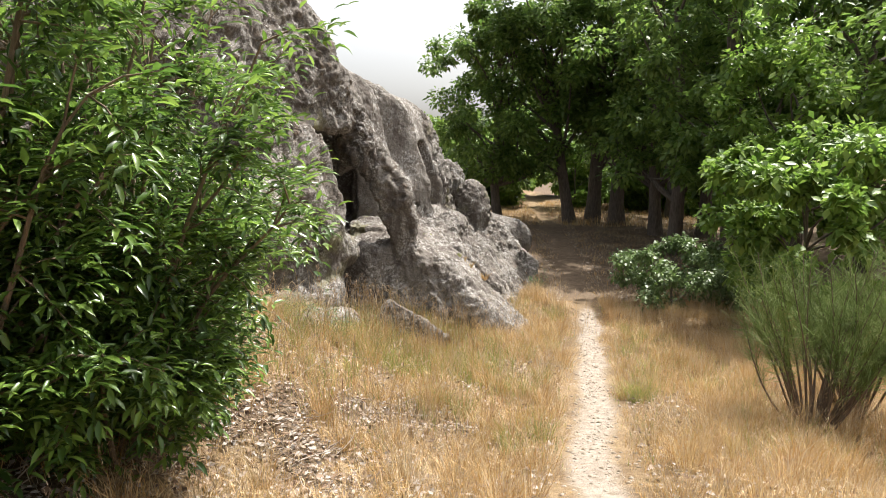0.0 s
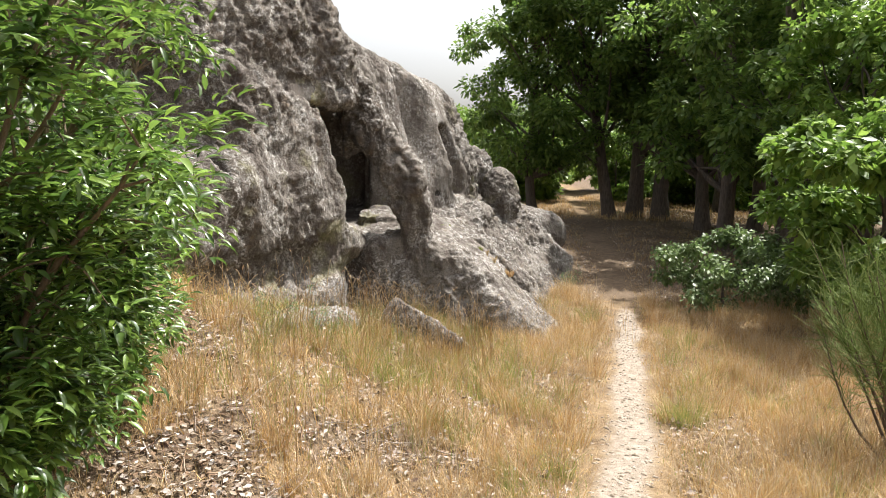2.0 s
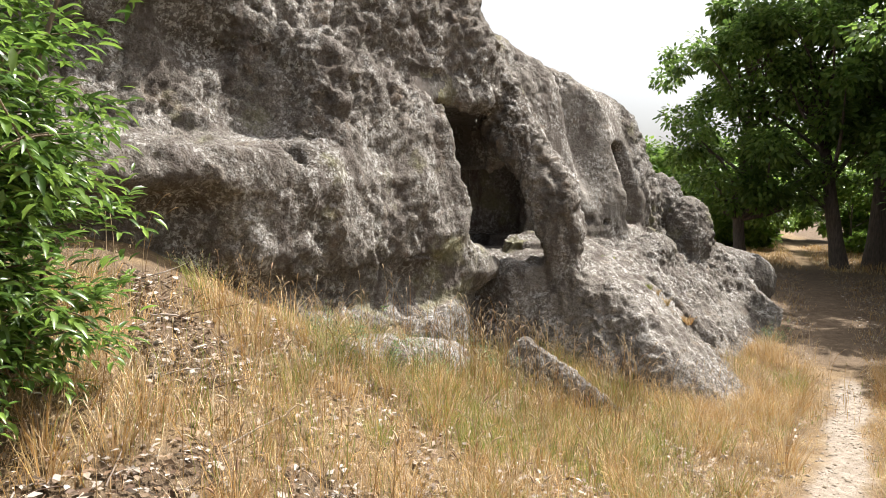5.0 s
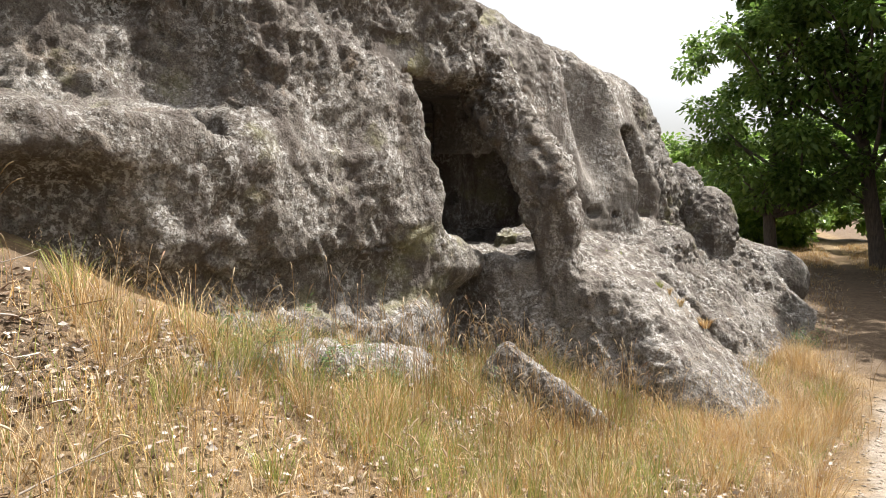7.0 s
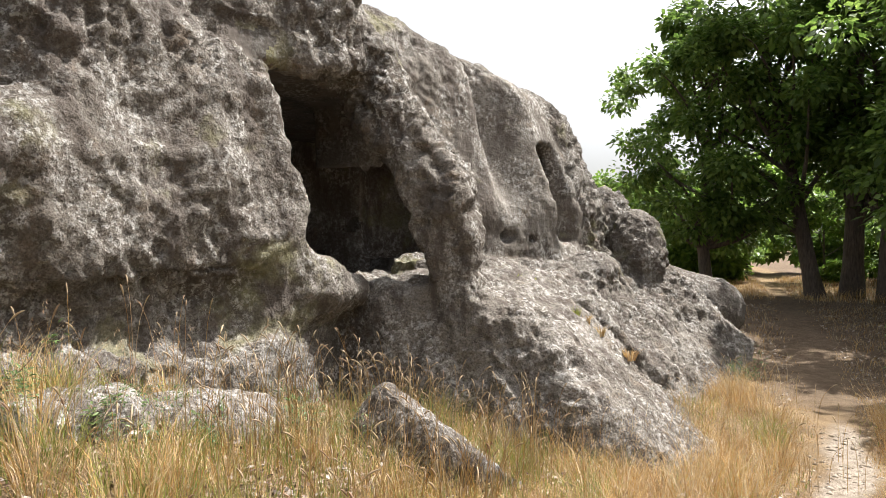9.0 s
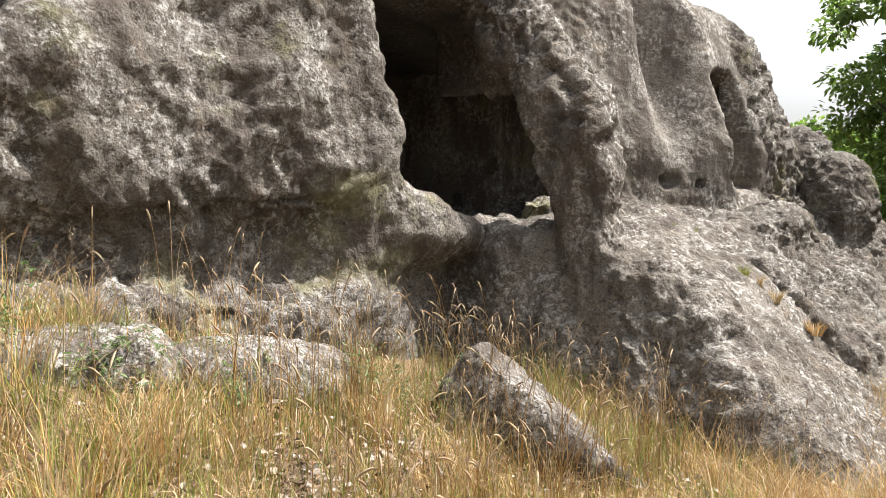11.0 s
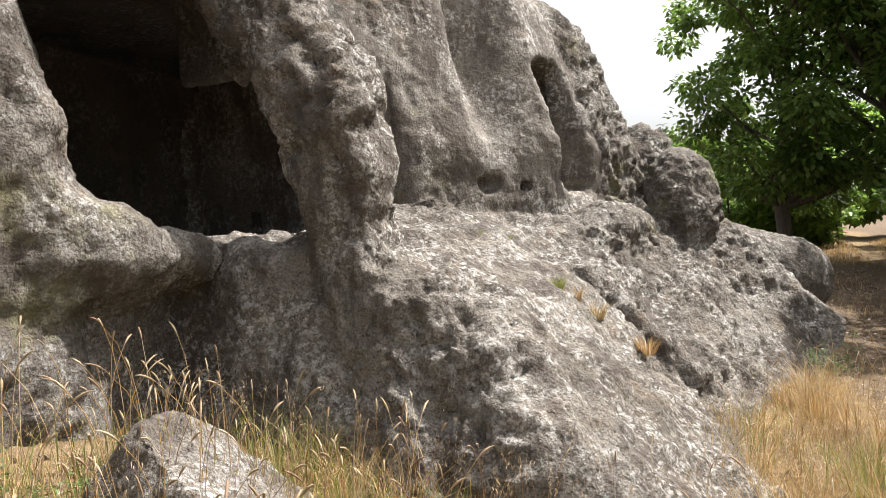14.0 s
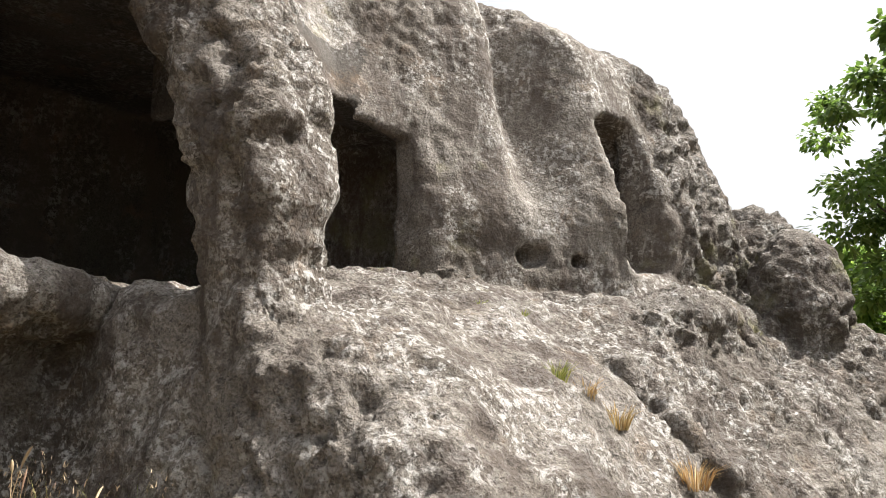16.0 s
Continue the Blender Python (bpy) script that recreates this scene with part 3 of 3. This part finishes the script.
def broom(name, label, at, stems, height, spread, material=BROOM_GREEN):
    """A broom shrub: brown stems below, brushes of thin green twigs above."""
    x, y = at
    z = float(ground_z(np.array([x]), np.array([y]))[0]) - 0.05
    root = thing(name, label, "bush")
    root.location = (x, y, z)
    wood, green = [], []
    for k in range(stems):
        a = rng.uniform(0, 2 * np.pi)
        r = spread * math.sqrt(rng.rand())
        tip = np.array([math.cos(a) * r, math.sin(a) * r, height * rng.uniform(0.6, 1.0)])
        line = bent((math.cos(a) * 0.08, math.sin(a) * 0.08, 0), tip, 0.06, 7)
        wood.append(tube(line, np.linspace(0.016, 0.003, 7), 5))
        for j in range(85):
            s = line[2] + (line[6] - line[2]) * rng.rand()
            s = line[rng.randint(3, 7)] * 0.5 + s * 0.5
            w = unit(unit(tip) + rng.randn(3) * 0.8)
            ln = rng.uniform(0.12, 0.36)
            green.append(tube(np.array([s, s + w * ln * 0.5, s + w * ln + [0, 0, 0.03]]), [0.003, 0.0026, 0.001], 3))
    part_np("branchwork", *join(wood), TWIG, root, "brown woody stems")
    part_np("brush", *join(green), material, root, "thin green broom twigs")
    return root


def blades(x, y, z, h, w, lean, az):
    n = len(x)
    b = np.stack([x, y, z], 1)
    d = np.stack([np.cos(az), np.sin(az), np.zeros(n)], 1)
    s = np.stack([-np.sin(az), np.cos(az), np.zeros(n)], 1) * w[:, None] * 0.5
    tw = rng.uniform(0, 2 * np.pi, n)
    s = np.stack([np.cos(tw), np.sin(tw), np.zeros(n)], 1) * w[:, None] * 0.5
    up = np.array([[0, 0, 1.0]])
    m = b + up * (h * 0.55)[:, None] + d * (h * lean * 0.3)[:, None]
    t = b + up * (h * np.sqrt(np.maximum(0.1, 1 - (lean * 0.8) ** 2)))[:, None] + d * (h * lean)[:, None]
    vs = np.stack([b - s, b + s, m - s * 0.7, m + s * 0.7, t], 1).reshape(-1, 3)
    o = (np.arange(n) * 5)[:, None, None]
    return vs, (o + np.array([[0, 1, 3], [0, 3, 2], [2, 3, 4]])[None]).reshape(-1, 3)


def scatter(n, x0, x1, y0, y1, clump=0.5, size=0.5):
    x, y = rng.uniform(x0, x1, n), rng.uniform(y0, y1, n)
    p = np.stack([x / size, y / size, np.full(n, 3.1)], 1)
    keep = rng.rand(n) < (1 - clump) + clump * step(0.35, 0.62, fbm(p, 3))
    return x[keep], y[keep]


def in_front_of_rock(x, y):
    """Places not under the rock."""
    foot = np.interp(y, [5, 7, 8.9, 10, 11.4, 12.2, 12.4, 13, 14.6, 16, 17.7, 18.8, 20], [-3.4, -2.8, -2.1, -1.75, -1.35, -0.9, 0.5, 1.15, 1.45, 1.8, 2.25, 2.9, 2.5])
    return x > foot


def grass(name, label, n, area, height, width, material, lean, clump=0.5, size=0.5, shade=False, path_half=0.24):
    x, y = scatter(n, *area, clump, size)
    off = np.abs(x - path_x(y)) + (fbm(np.stack([x * 2.5, y * 2.5, x * 0], 1), 2) - 0.5) * 0.3
    ok = in_front_of_rock(x, y) & (rng.rand(len(x)) < step(path_half * 0.6, path_half * 1.7, off)) & (rng.rand(len(x)) > 0.78 * bare(x, y))
    dark = (y > 15.3 + 0.5 * np.sin(x * 2.3)) & (x > 2.3) & (y < 28.5)
    ok &= dark if shade else ~dark
    x, y = x[ok], y[ok]
    off = off[ok]
    m = len(x)
    tall = 0.1 + 1.5 * fbm(np.stack([x * 1.4, y * 1.4, x * 0 + 8], 1), 3)
    h = rng.uniform(*height, m) * tall * (0.45 + 0.55 * step(0.2, 0.8, off))
    vs, fs = blades(x, y, ground_z(x, y) - 0.01, h, rng.uniform(*width, m), rng.uniform(*lean, m), rng.uniform(0, 2 * np.pi, m))
    tagged(part_np(name, vs, fs, material), label, "grass", kind="stuff")


grass("dry_grass", "dense golden dry grass beside the path", 170000, (-5, 8, -1.5, 9), (0.1, 0.36), (0.002, 0.005), STRAW, (0.1, 1.05), 0.9, 0.4)
grass("dry_grass", "dense golden dry grass below the rock", 110000, (-3, 8, 9, 16.5), (0.12, 0.36), (0.0025, 0.006), STRAW, (0.1, 1.0), 0.85, 0.4)
grass("dry_litter", "flattened straw lying on the ground", 48000, (-5, 8, -0.5, 16), (0.12, 0.3), (0.004, 0.009), STRAW, (0.9, 1.1), 0.3, 0.6, path_half=0.32)
grass("green_grass", "yellow-green grass tufts among dry grass", 13000, (-3, 4, 5.5, 15), (0.15, 0.38), (0.004, 0.007), GREEN_GRASS, (0.1, 0.6), 0.95, 0.7)
grass("green_grass", "fresh green grass at the foot of the rock", 9000, (-2.4, 1.0, 8.2, 12.2), (0.12, 0.42), (0.004, 0.008), GREEN_GRASS, (0.1, 0.6), 0.7, 0.5)
grass("far_grass", "sunlit dry grass in a far clearing", 16000, (1, 12, 28, 40), (0.1, 0.3), (0.01, 0.02), STRAW, (0.2, 0.7), 0.2, 1.0)
grass("shade_grass", "thin dry grass in tree shade", 9000, (2.3, 9, 15, 28), (0.06, 0.2), (0.004, 0.01), STRAW, (0.3, 0.9), 0.9, 0.8, True)

tree("oak_tree", "tall dark oak with a curved leaning trunk", (5.45, 30.0), 11.0, 3.4, 0.27, (-1.6, 0.3), 0.34, 62, 220, 0.22, clump_r=0.48)
tree("oak_tree", "tall dark oak with a dense crown", (6.5, 30.5), 12.5, 3.6, 0.33, (0.4, 0.0), 0.34, 64, 220, 0.22, clump_r=0.48)
tree("oak_tree", "tall dark oak with a leaning trunk", (7.3, 29.5), 12.0, 3.6, 0.33, (1.4, 0.0), 0.25, 90, 240, 0.22)
tree("oak_tree", "rounded oak with a sunlit crown behind the rock", (2.4, 30.5), 8.8, 3.3, 0.22, (0.0, 0.0), 0.22, 90, 230, 0.2, clump_r=0.48)
for tx, ty, th, tr in ((8.4, 19.6, 9.0, 2.6), (7.6, 23.0, 10.0, 3.0), (8.2, 27.0, 10.0, 3.0), (10.0, 27.0, 11.0, 3.6), (9.2, 22.5, 10.0, 3.2), (12.0, 24.0, 12.0, 4.0), (12.5, 21.0, 10.0, 3.4), (13.5, 19.0, 11.0, 3.8), (12.5, 13.5, 9.0, 3.4), (11.0, 34.0, 12.0, 4.0), (15.5, 30.0, 13.0, 4.5), (16.0, 22.0, 12.0, 4.2)):
    tree("oak_tree", "tall dark oak with a dense shaded crown", (tx, ty), th, tr, 0.26, (rng.uniform(-0.8, 0.4), 0), 0.26, 48, 150, 0.22, clump_r=0.46)
for tx, ty, th, tr in ((1.5, 44, 5, 2.6), (5, 46, 6, 3), (9, 45, 6, 3), (13, 46, 7, 3.4), (18, 44, 8, 4), (-3, 46, 5, 3), (23, 38, 11, 4.5), (21, 28, 11, 4.2)):
    tree("woodland_tree", "small leafy tree at the edge of the wood", (tx, ty), th, tr, 0.14, (0, 0), 0.08, 60, 200, 0.3, LEAF_LIGHT)
tree("chestnut_sapling", "bright green young chestnut lit by the sun", (6.6, 12.2), 3.9, 1.7, 0.07, (-0.2, 0), 0.2, 46, 220, 0.17, LEAF_LIGHT)
tree("oak_sapling", "sunlit young oak in front of dark trees", (8.6, 16.5), 6.5, 2.0, 0.1, (-0.3, 0), 0.3, 50, 220, 0.18, LEAF_LIGHT)
tree("bramble_bush", "low leafy bramble bush beside the path", (4.7, 14.2), 1.6, 1.1, 0.04, (0, 0), 0.08, 30, 200, 0.09, LEAF_BRAMBLE)
tree("bramble_bush", "low leafy bramble bush in shade", (6.3, 15.4), 1.5, 1.3, 0.04, (0, 0), 0.08, 30, 200, 0.1, LEAF_BRAMBLE)

broom("broom_bush", "feathery green broom with brown stems", (3.75, 6.9), 34, 1.9, 0.95)
broom("broom_bush", "feathery green broom with brown stems", (4.6, 7.6), 30, 1.9, 0.9)
broom("broom_bush", "feathery green broom with brown stems", (4.7, 5.9), 30, 2.0, 0.95)

pinnate_bush("elder_bush", "large leafy green shrub with glossy pinnate leaves", (-2.1, 4.35), 46, LEAF_NEAR, 0.09, (1.25, 1.25), (0.5, 3.3), 14, 8)
pinnate_bush("elder_bush", "sunlit leafy green shrub in front of the rock", (-2.15, 5.5), 18, LEAF_NEAR, 0.09, (0.6, 0.6), (0.8, 2.8), 13, 8)
pinnate_bush("elder_bush", "large leafy green shrub in its own shade", (-2.7, 3.1), 36, LEAF_NEAR, 0.09, (1.25, 1.15), (0.4, 3.1), 13, 8)

for k in range(26):
    ux = rng.uniform(-5, 16)
    tree("understory_bush", "sunlit green understory bush at the wood's edge", (ux, 36 + rng.uniform(-1.5, 3) + abs(ux) * 0.1), rng.uniform(2.5, 4.5), rng.uniform(1.6, 2.4), 0.06, (0, 0), 0.06, 26, 130, 0.24, LEAF_LIGHT)


def stalks(name, label, n, area, height):
    """Tall dry grass stems with nodding seed heads."""
    x, y = scatter(n, *area, 0.6, 0.5)
    ok = in_front_of_rock(x, y)
    x, y = x[ok], y[ok]
    z = ground_z(x, y)
    stems, heads = [], []
    for a, b, c in zip(x, y, z):
        h = rng.uniform(*height)
        az = rng.uniform(0, 2 * np.pi)
        d = np.array([math.cos(az), math.sin(az), 0]) * rng.uniform(0.03, 0.28) * h
        t = np.linspace(0, 1, 6)[:, None]
        line = np.array([a, b, c]) + np.array([0, 0, h]) * (t - 0.12 * t ** 4) + d * t ** 2.5
        stems.append(tube(line, np.linspace(0.003, 0.0013, 6), 3))
        w = unit(line[-1] - line[-2])
        L = rng.uniform(0.06, 0.12)
        t2 = np.linspace(0, 1, 5)[:, None]
        hl = line[-1] + w * L * t2 - np.array([0, 0, 0.35 * L]) * t2 ** 2 + d / max(h, 0.1) * L * t2 * 0.6
        heads.append(tube(hl, np.array([0.0015, 0.0045, 0.005, 0.0038, 0.001]) * rng.uniform(0.7, 1.2), 5))
    ob = tagged(part_np(name, *join(stems), STRAW), label, "grass", kind="stuff")
    part_np("seed_heads", *join(heads), SEED, ob)


stalks("tall_grass", "tall dry grass stalks with nodding seed heads", 560, (-2.2, 0.5, 9.3, 11.6), (0.4, 0.9))
stalks("tall_grass", "tall dry grass stalks with pale seed heads", 300, (-3.2, 0.5, 5.5, 9.5), (0.35, 0.75))
stalks("tall_grass", "dry grass stalks at the foot of the ledge", 200, (0.2, 2.8, 12, 16.5), (0.3, 0.6))


def rock_top(x, y, z0, z1):
    """The height of the rock's surface at x, y between two heights."""
    zs = np.linspace(z1, z0, 200)
    f = np.array([float(outcrop(np.array([x]), np.array([y]), np.array([z]))[0]) for z in zs])
    return float(zs[np.argmax(f < 0)])


def tuft(name, label, x, y, size, material, n=60):
    z = rock_top(x, y, -1.3, 0.6) - 0.03
    a = rng.uniform(0, 2 * np.pi, n)
    rad = size * 0.35 * np.sqrt(rng.rand(n))
    vs, fs = blades(x + np.cos(a) * rad, y + np.sin(a) * rad, np.full(n, z), rng.uniform(0.5, 1.1, n) * size, np.full(n, 0.007), rng.uniform(0.2, 0.9, n), a)
    tagged(part_np(name, vs, fs, material), label, "plant")


tuft("weed_tuft", "small green weed growing on the rock ledge", -0.41, 14.19, 0.09, GREEN_GRASS)
tuft("weed_tuft", "small green weed growing on the rock ledge", -0.28, 14.49, 0.08, GREEN_GRASS)
tuft("weed_tuft", "yellow-green weed in a crack of the slope", 0.3, 13.83, 0.13, GREEN_GRASS, 90)
tuft("dry_tuft", "dry grass tuft in a crack of the slope", 0.4, 13.95, 0.14, STRAW, 90)
tuft("dry_tuft", "dry grass tuft in a crack of the slope", 0.54, 14.05, 0.15, STRAW, 90)
tuft("dry_tuft", "dry grass tuft in a crack of the slope", 0.85, 14.3, 0.18, STRAW, 120)


def tussocks(name, label, n, area, height, material):
    """Clumps of grass whose blades spread from one foot."""
    x, y = scatter(n, *area, 0.6, 1.2)
    ok = in_front_of_rock(x, y) & (np.abs(x - path_x(y)) > 0.4) & ~((y > 15.3) & (x > 2.3)) & (bare(x, y) < 0.4)
    x, y = x[ok], y[ok]
    per = 70
    size = rng.uniform(0.6, 1.2, len(x))
    bx, by, sz = np.repeat(x, per), np.repeat(y, per), np.repeat(size, per)
    a = rng.uniform(0, 2 * np.pi, len(bx))
    q_ = np.sqrt(rng.rand(len(bx)))
    bx, by = bx + np.cos(a) * q_ * 0.1 * sz, by + np.sin(a) * q_ * 0.1 * sz
    vs, fs = blades(bx, by, ground_z(bx, by) - 0.01, rng.uniform(*height, len(bx)) * sz, rng.uniform(0.003, 0.007, len(bx)), 0.15 + 0.75 * q_ * rng.uniform(0.6, 1.1, len(bx)), a + rng.randn(len(bx)) * 0.4)
    tagged(part_np(name, vs, fs, material), label, "grass", kind="stuff")


tussocks("grass_tussocks", "bushy dry grass tussocks", 1500, (-4, 7, -1, 16), (0.2, 0.5), STRAW)
tussocks("green_tussocks", "greenish grass tussocks among straw", 110, (-3, 3.5, 6, 15), (0.18, 0.42), GREEN_GRASS)

DEAD = plant_material("dead_leaves", [(0.08, 0.05, 0.035), (0.20, 0.13, 0.08), (0.28, 0.23, 0.18), (0.40, 0.36, 0.32), (0.12, 0.075, 0.05)], 0.1, 0.8, 0.2)


def litter(name, label, n, area, clump):
    x, y = scatter(n, *area, clump, 0.8)
    ok = in_front_of_rock(x, y) & (np.abs(x - path_x(y)) > 0.4) & (rng.rand(len(x)) < 0.3 + bare(x, y) + (y > 13))
    x, y = x[ok], y[ok]
    m = len(x)
    p = np.stack([x, y, ground_z(x, y) + rng.uniform(0.0, 0.09, m)], 1)
    a = rng.uniform(0, 2 * np.pi, m)
    d = np.stack([np.cos(a), np.sin(a), rng.uniform(-0.3, 0.5, m)], 1)
    sz = rng.uniform(0.02, 0.07, m)
    tagged(part_np(name, *simple_leaves(p, d, unit(np.array([0, 0, 1.0]) + rng.randn(m, 3) * 0.4), sz, sz * 0.55), DEAD), label, "leaf litter", kind="stuff")


litter("leaf_litter", "grey and brown dead leaves and twigs in dry grass", 110000, (-4, 3, -0.5, 12), 0.4)
litter("leaf_litter", "brown leaf litter under the trees", 14000, (2.3, 9, 14.5, 28), 0.4)

for wx, wy in ((-1.55, 9.0), (-1.35, 9.7), (-1.2, 10.3), (-1.0, 10.8), (-1.75, 8.6), (-0.9, 11.3), (2.2, 16.6), (2.4, 17.2)):
    pinnate_bush("weed_plant", "small leafy green weed at the foot of the rock", (wx, wy), 5, LEAF_BRAMBLE, 0.035, (0.16, 0.16), (0.15, 0.4), 6, 3, girth=0.005)


def panicles(name, label, n, area, height):
    """Fine grass stems that end in loose, many-branched heads."""
    x, y = scatter(n, *area, 0.7, 0.8)
    ok = in_front_of_rock(x, y) & (np.abs(x - path_x(y)) > 0.35) & ~((y > 15.0) & (x > 2.3)) & (rng.rand(len(x)) > 0.8 * bare(x, y))
    x, y = x[ok], y[ok]
    m = len(x)
    h, lean, az = rng.uniform(*height, m), rng.uniform(0.02, 0.5, m), rng.uniform(0, 2 * np.pi, m)
    z = ground_z(x, y) - 0.01
    vs, fs = blades(x, y, z, h, np.full(m, 0.0028), lean, az)
    ob = tagged(part_np(name, vs, fs, STRAW), label, "grass", kind="stuff")
    k = 9
    tips = np.repeat(vs[4::5], k, 0)
    down = rng.rand(m * k) * 0.09
    tips = tips + rng.randn(m * k, 3) * np.array([0.012, 0.012, 0.0])
    bv, bf = blades(tips[:, 0], tips[:, 1], tips[:, 2] - down, rng.uniform(0.012, 0.03, m * k), rng.uniform(0.003, 0.006, m * k), rng.uniform(0.2, 1.1, m * k), rng.uniform(0, 2 * np.pi, m * k))
    part_np("seed_heads", bv, bf, SEED, ob)


panicles("wispy_grass", "wispy dry grass with loose seed heads", 6500, (-4, 7, 0.5, 9), (0.22, 0.55))
panicles("wispy_grass", "wispy dry grass with loose seed heads below the rock", 5000, (-2.5, 6, 9, 15.5), (0.25, 0.6))


def sticks(name, label, n, area):
    """Dead twigs lying crosswise in the litter."""
    x, y = rng.uniform(area[0], area[1], n * 6), rng.uniform(area[2], area[3], n * 6)
    ok = in_front_of_rock(x, y) & (bare(x, y) > 0.4)
    x, y = x[ok][:n], y[ok][:n]
    out = []
    for a, b, c in zip(x, y, ground_z(x, y)):
        w = rng.uniform(0, 2 * np.pi)
        L = rng.uniform(0.1, 0.45)
        d = np.array([math.cos(w), math.sin(w), rng.uniform(-0.1, 0.35)]) * L
        out.append(tube(bent(np.array([a, b, c + 0.02]), np.array([a, b, c + 0.05]) + d, 0.02, 5), np.linspace(0.006, 0.002, 5) * rng.uniform(0.5, 1.3), 4))
    tagged(part_np(name, *join(out), DEAD), label, "twigs", kind="stuff")


sticks("dead_twigs", "grey dead twigs lying in leaf litter", 420, (-4, 1.5, 0.5, 9.5))


CLOD = plant_material("dusty_clods", [(0.20, 0.16, 0.12), (0.33, 0.285, 0.235), (0.27, 0.22, 0.17)], 0.0, 1.0, 0.1)


def pebbles(name, label, n):
    """Clods and small stones along the trodden path."""
    y = rng.uniform(0.5, 14.5, n)
    x = path_x(y) + rng.randn(n) * 0.2
    z = ground_z(x, y)
    s_ = rng.uniform(0.008, 0.04, n) * rng.uniform(0.4, 1.0, n)
    oct_ = np.array([[1, 0, 0], [0, 1, 0], [-1, 0, 0], [0, -1, 0], [0, 0, 0.6], [0, 0, -0.6]])
    vs = oct_[None] * s_[:, None, None] * rng.uniform(0.6, 1.3, (n, 6, 1)) + np.stack([x, y, z], 1)[:, None]
    f = np.array([[0, 1, 4], [1, 2, 4], [2, 3, 4], [3, 0, 4], [1, 0, 5], [2, 1, 5], [3, 2, 5], [0, 3, 5]])
    fs = (np.arange(n) * 6)[:, None, None] + f[None]
    tagged(part_np(name, vs.reshape(-1, 3), fs.reshape(-1, 3), CLOD), label, "pebbles", kind="stuff")


pebbles("path_pebbles", "pale clods and pebbles on the dust path", 1500)
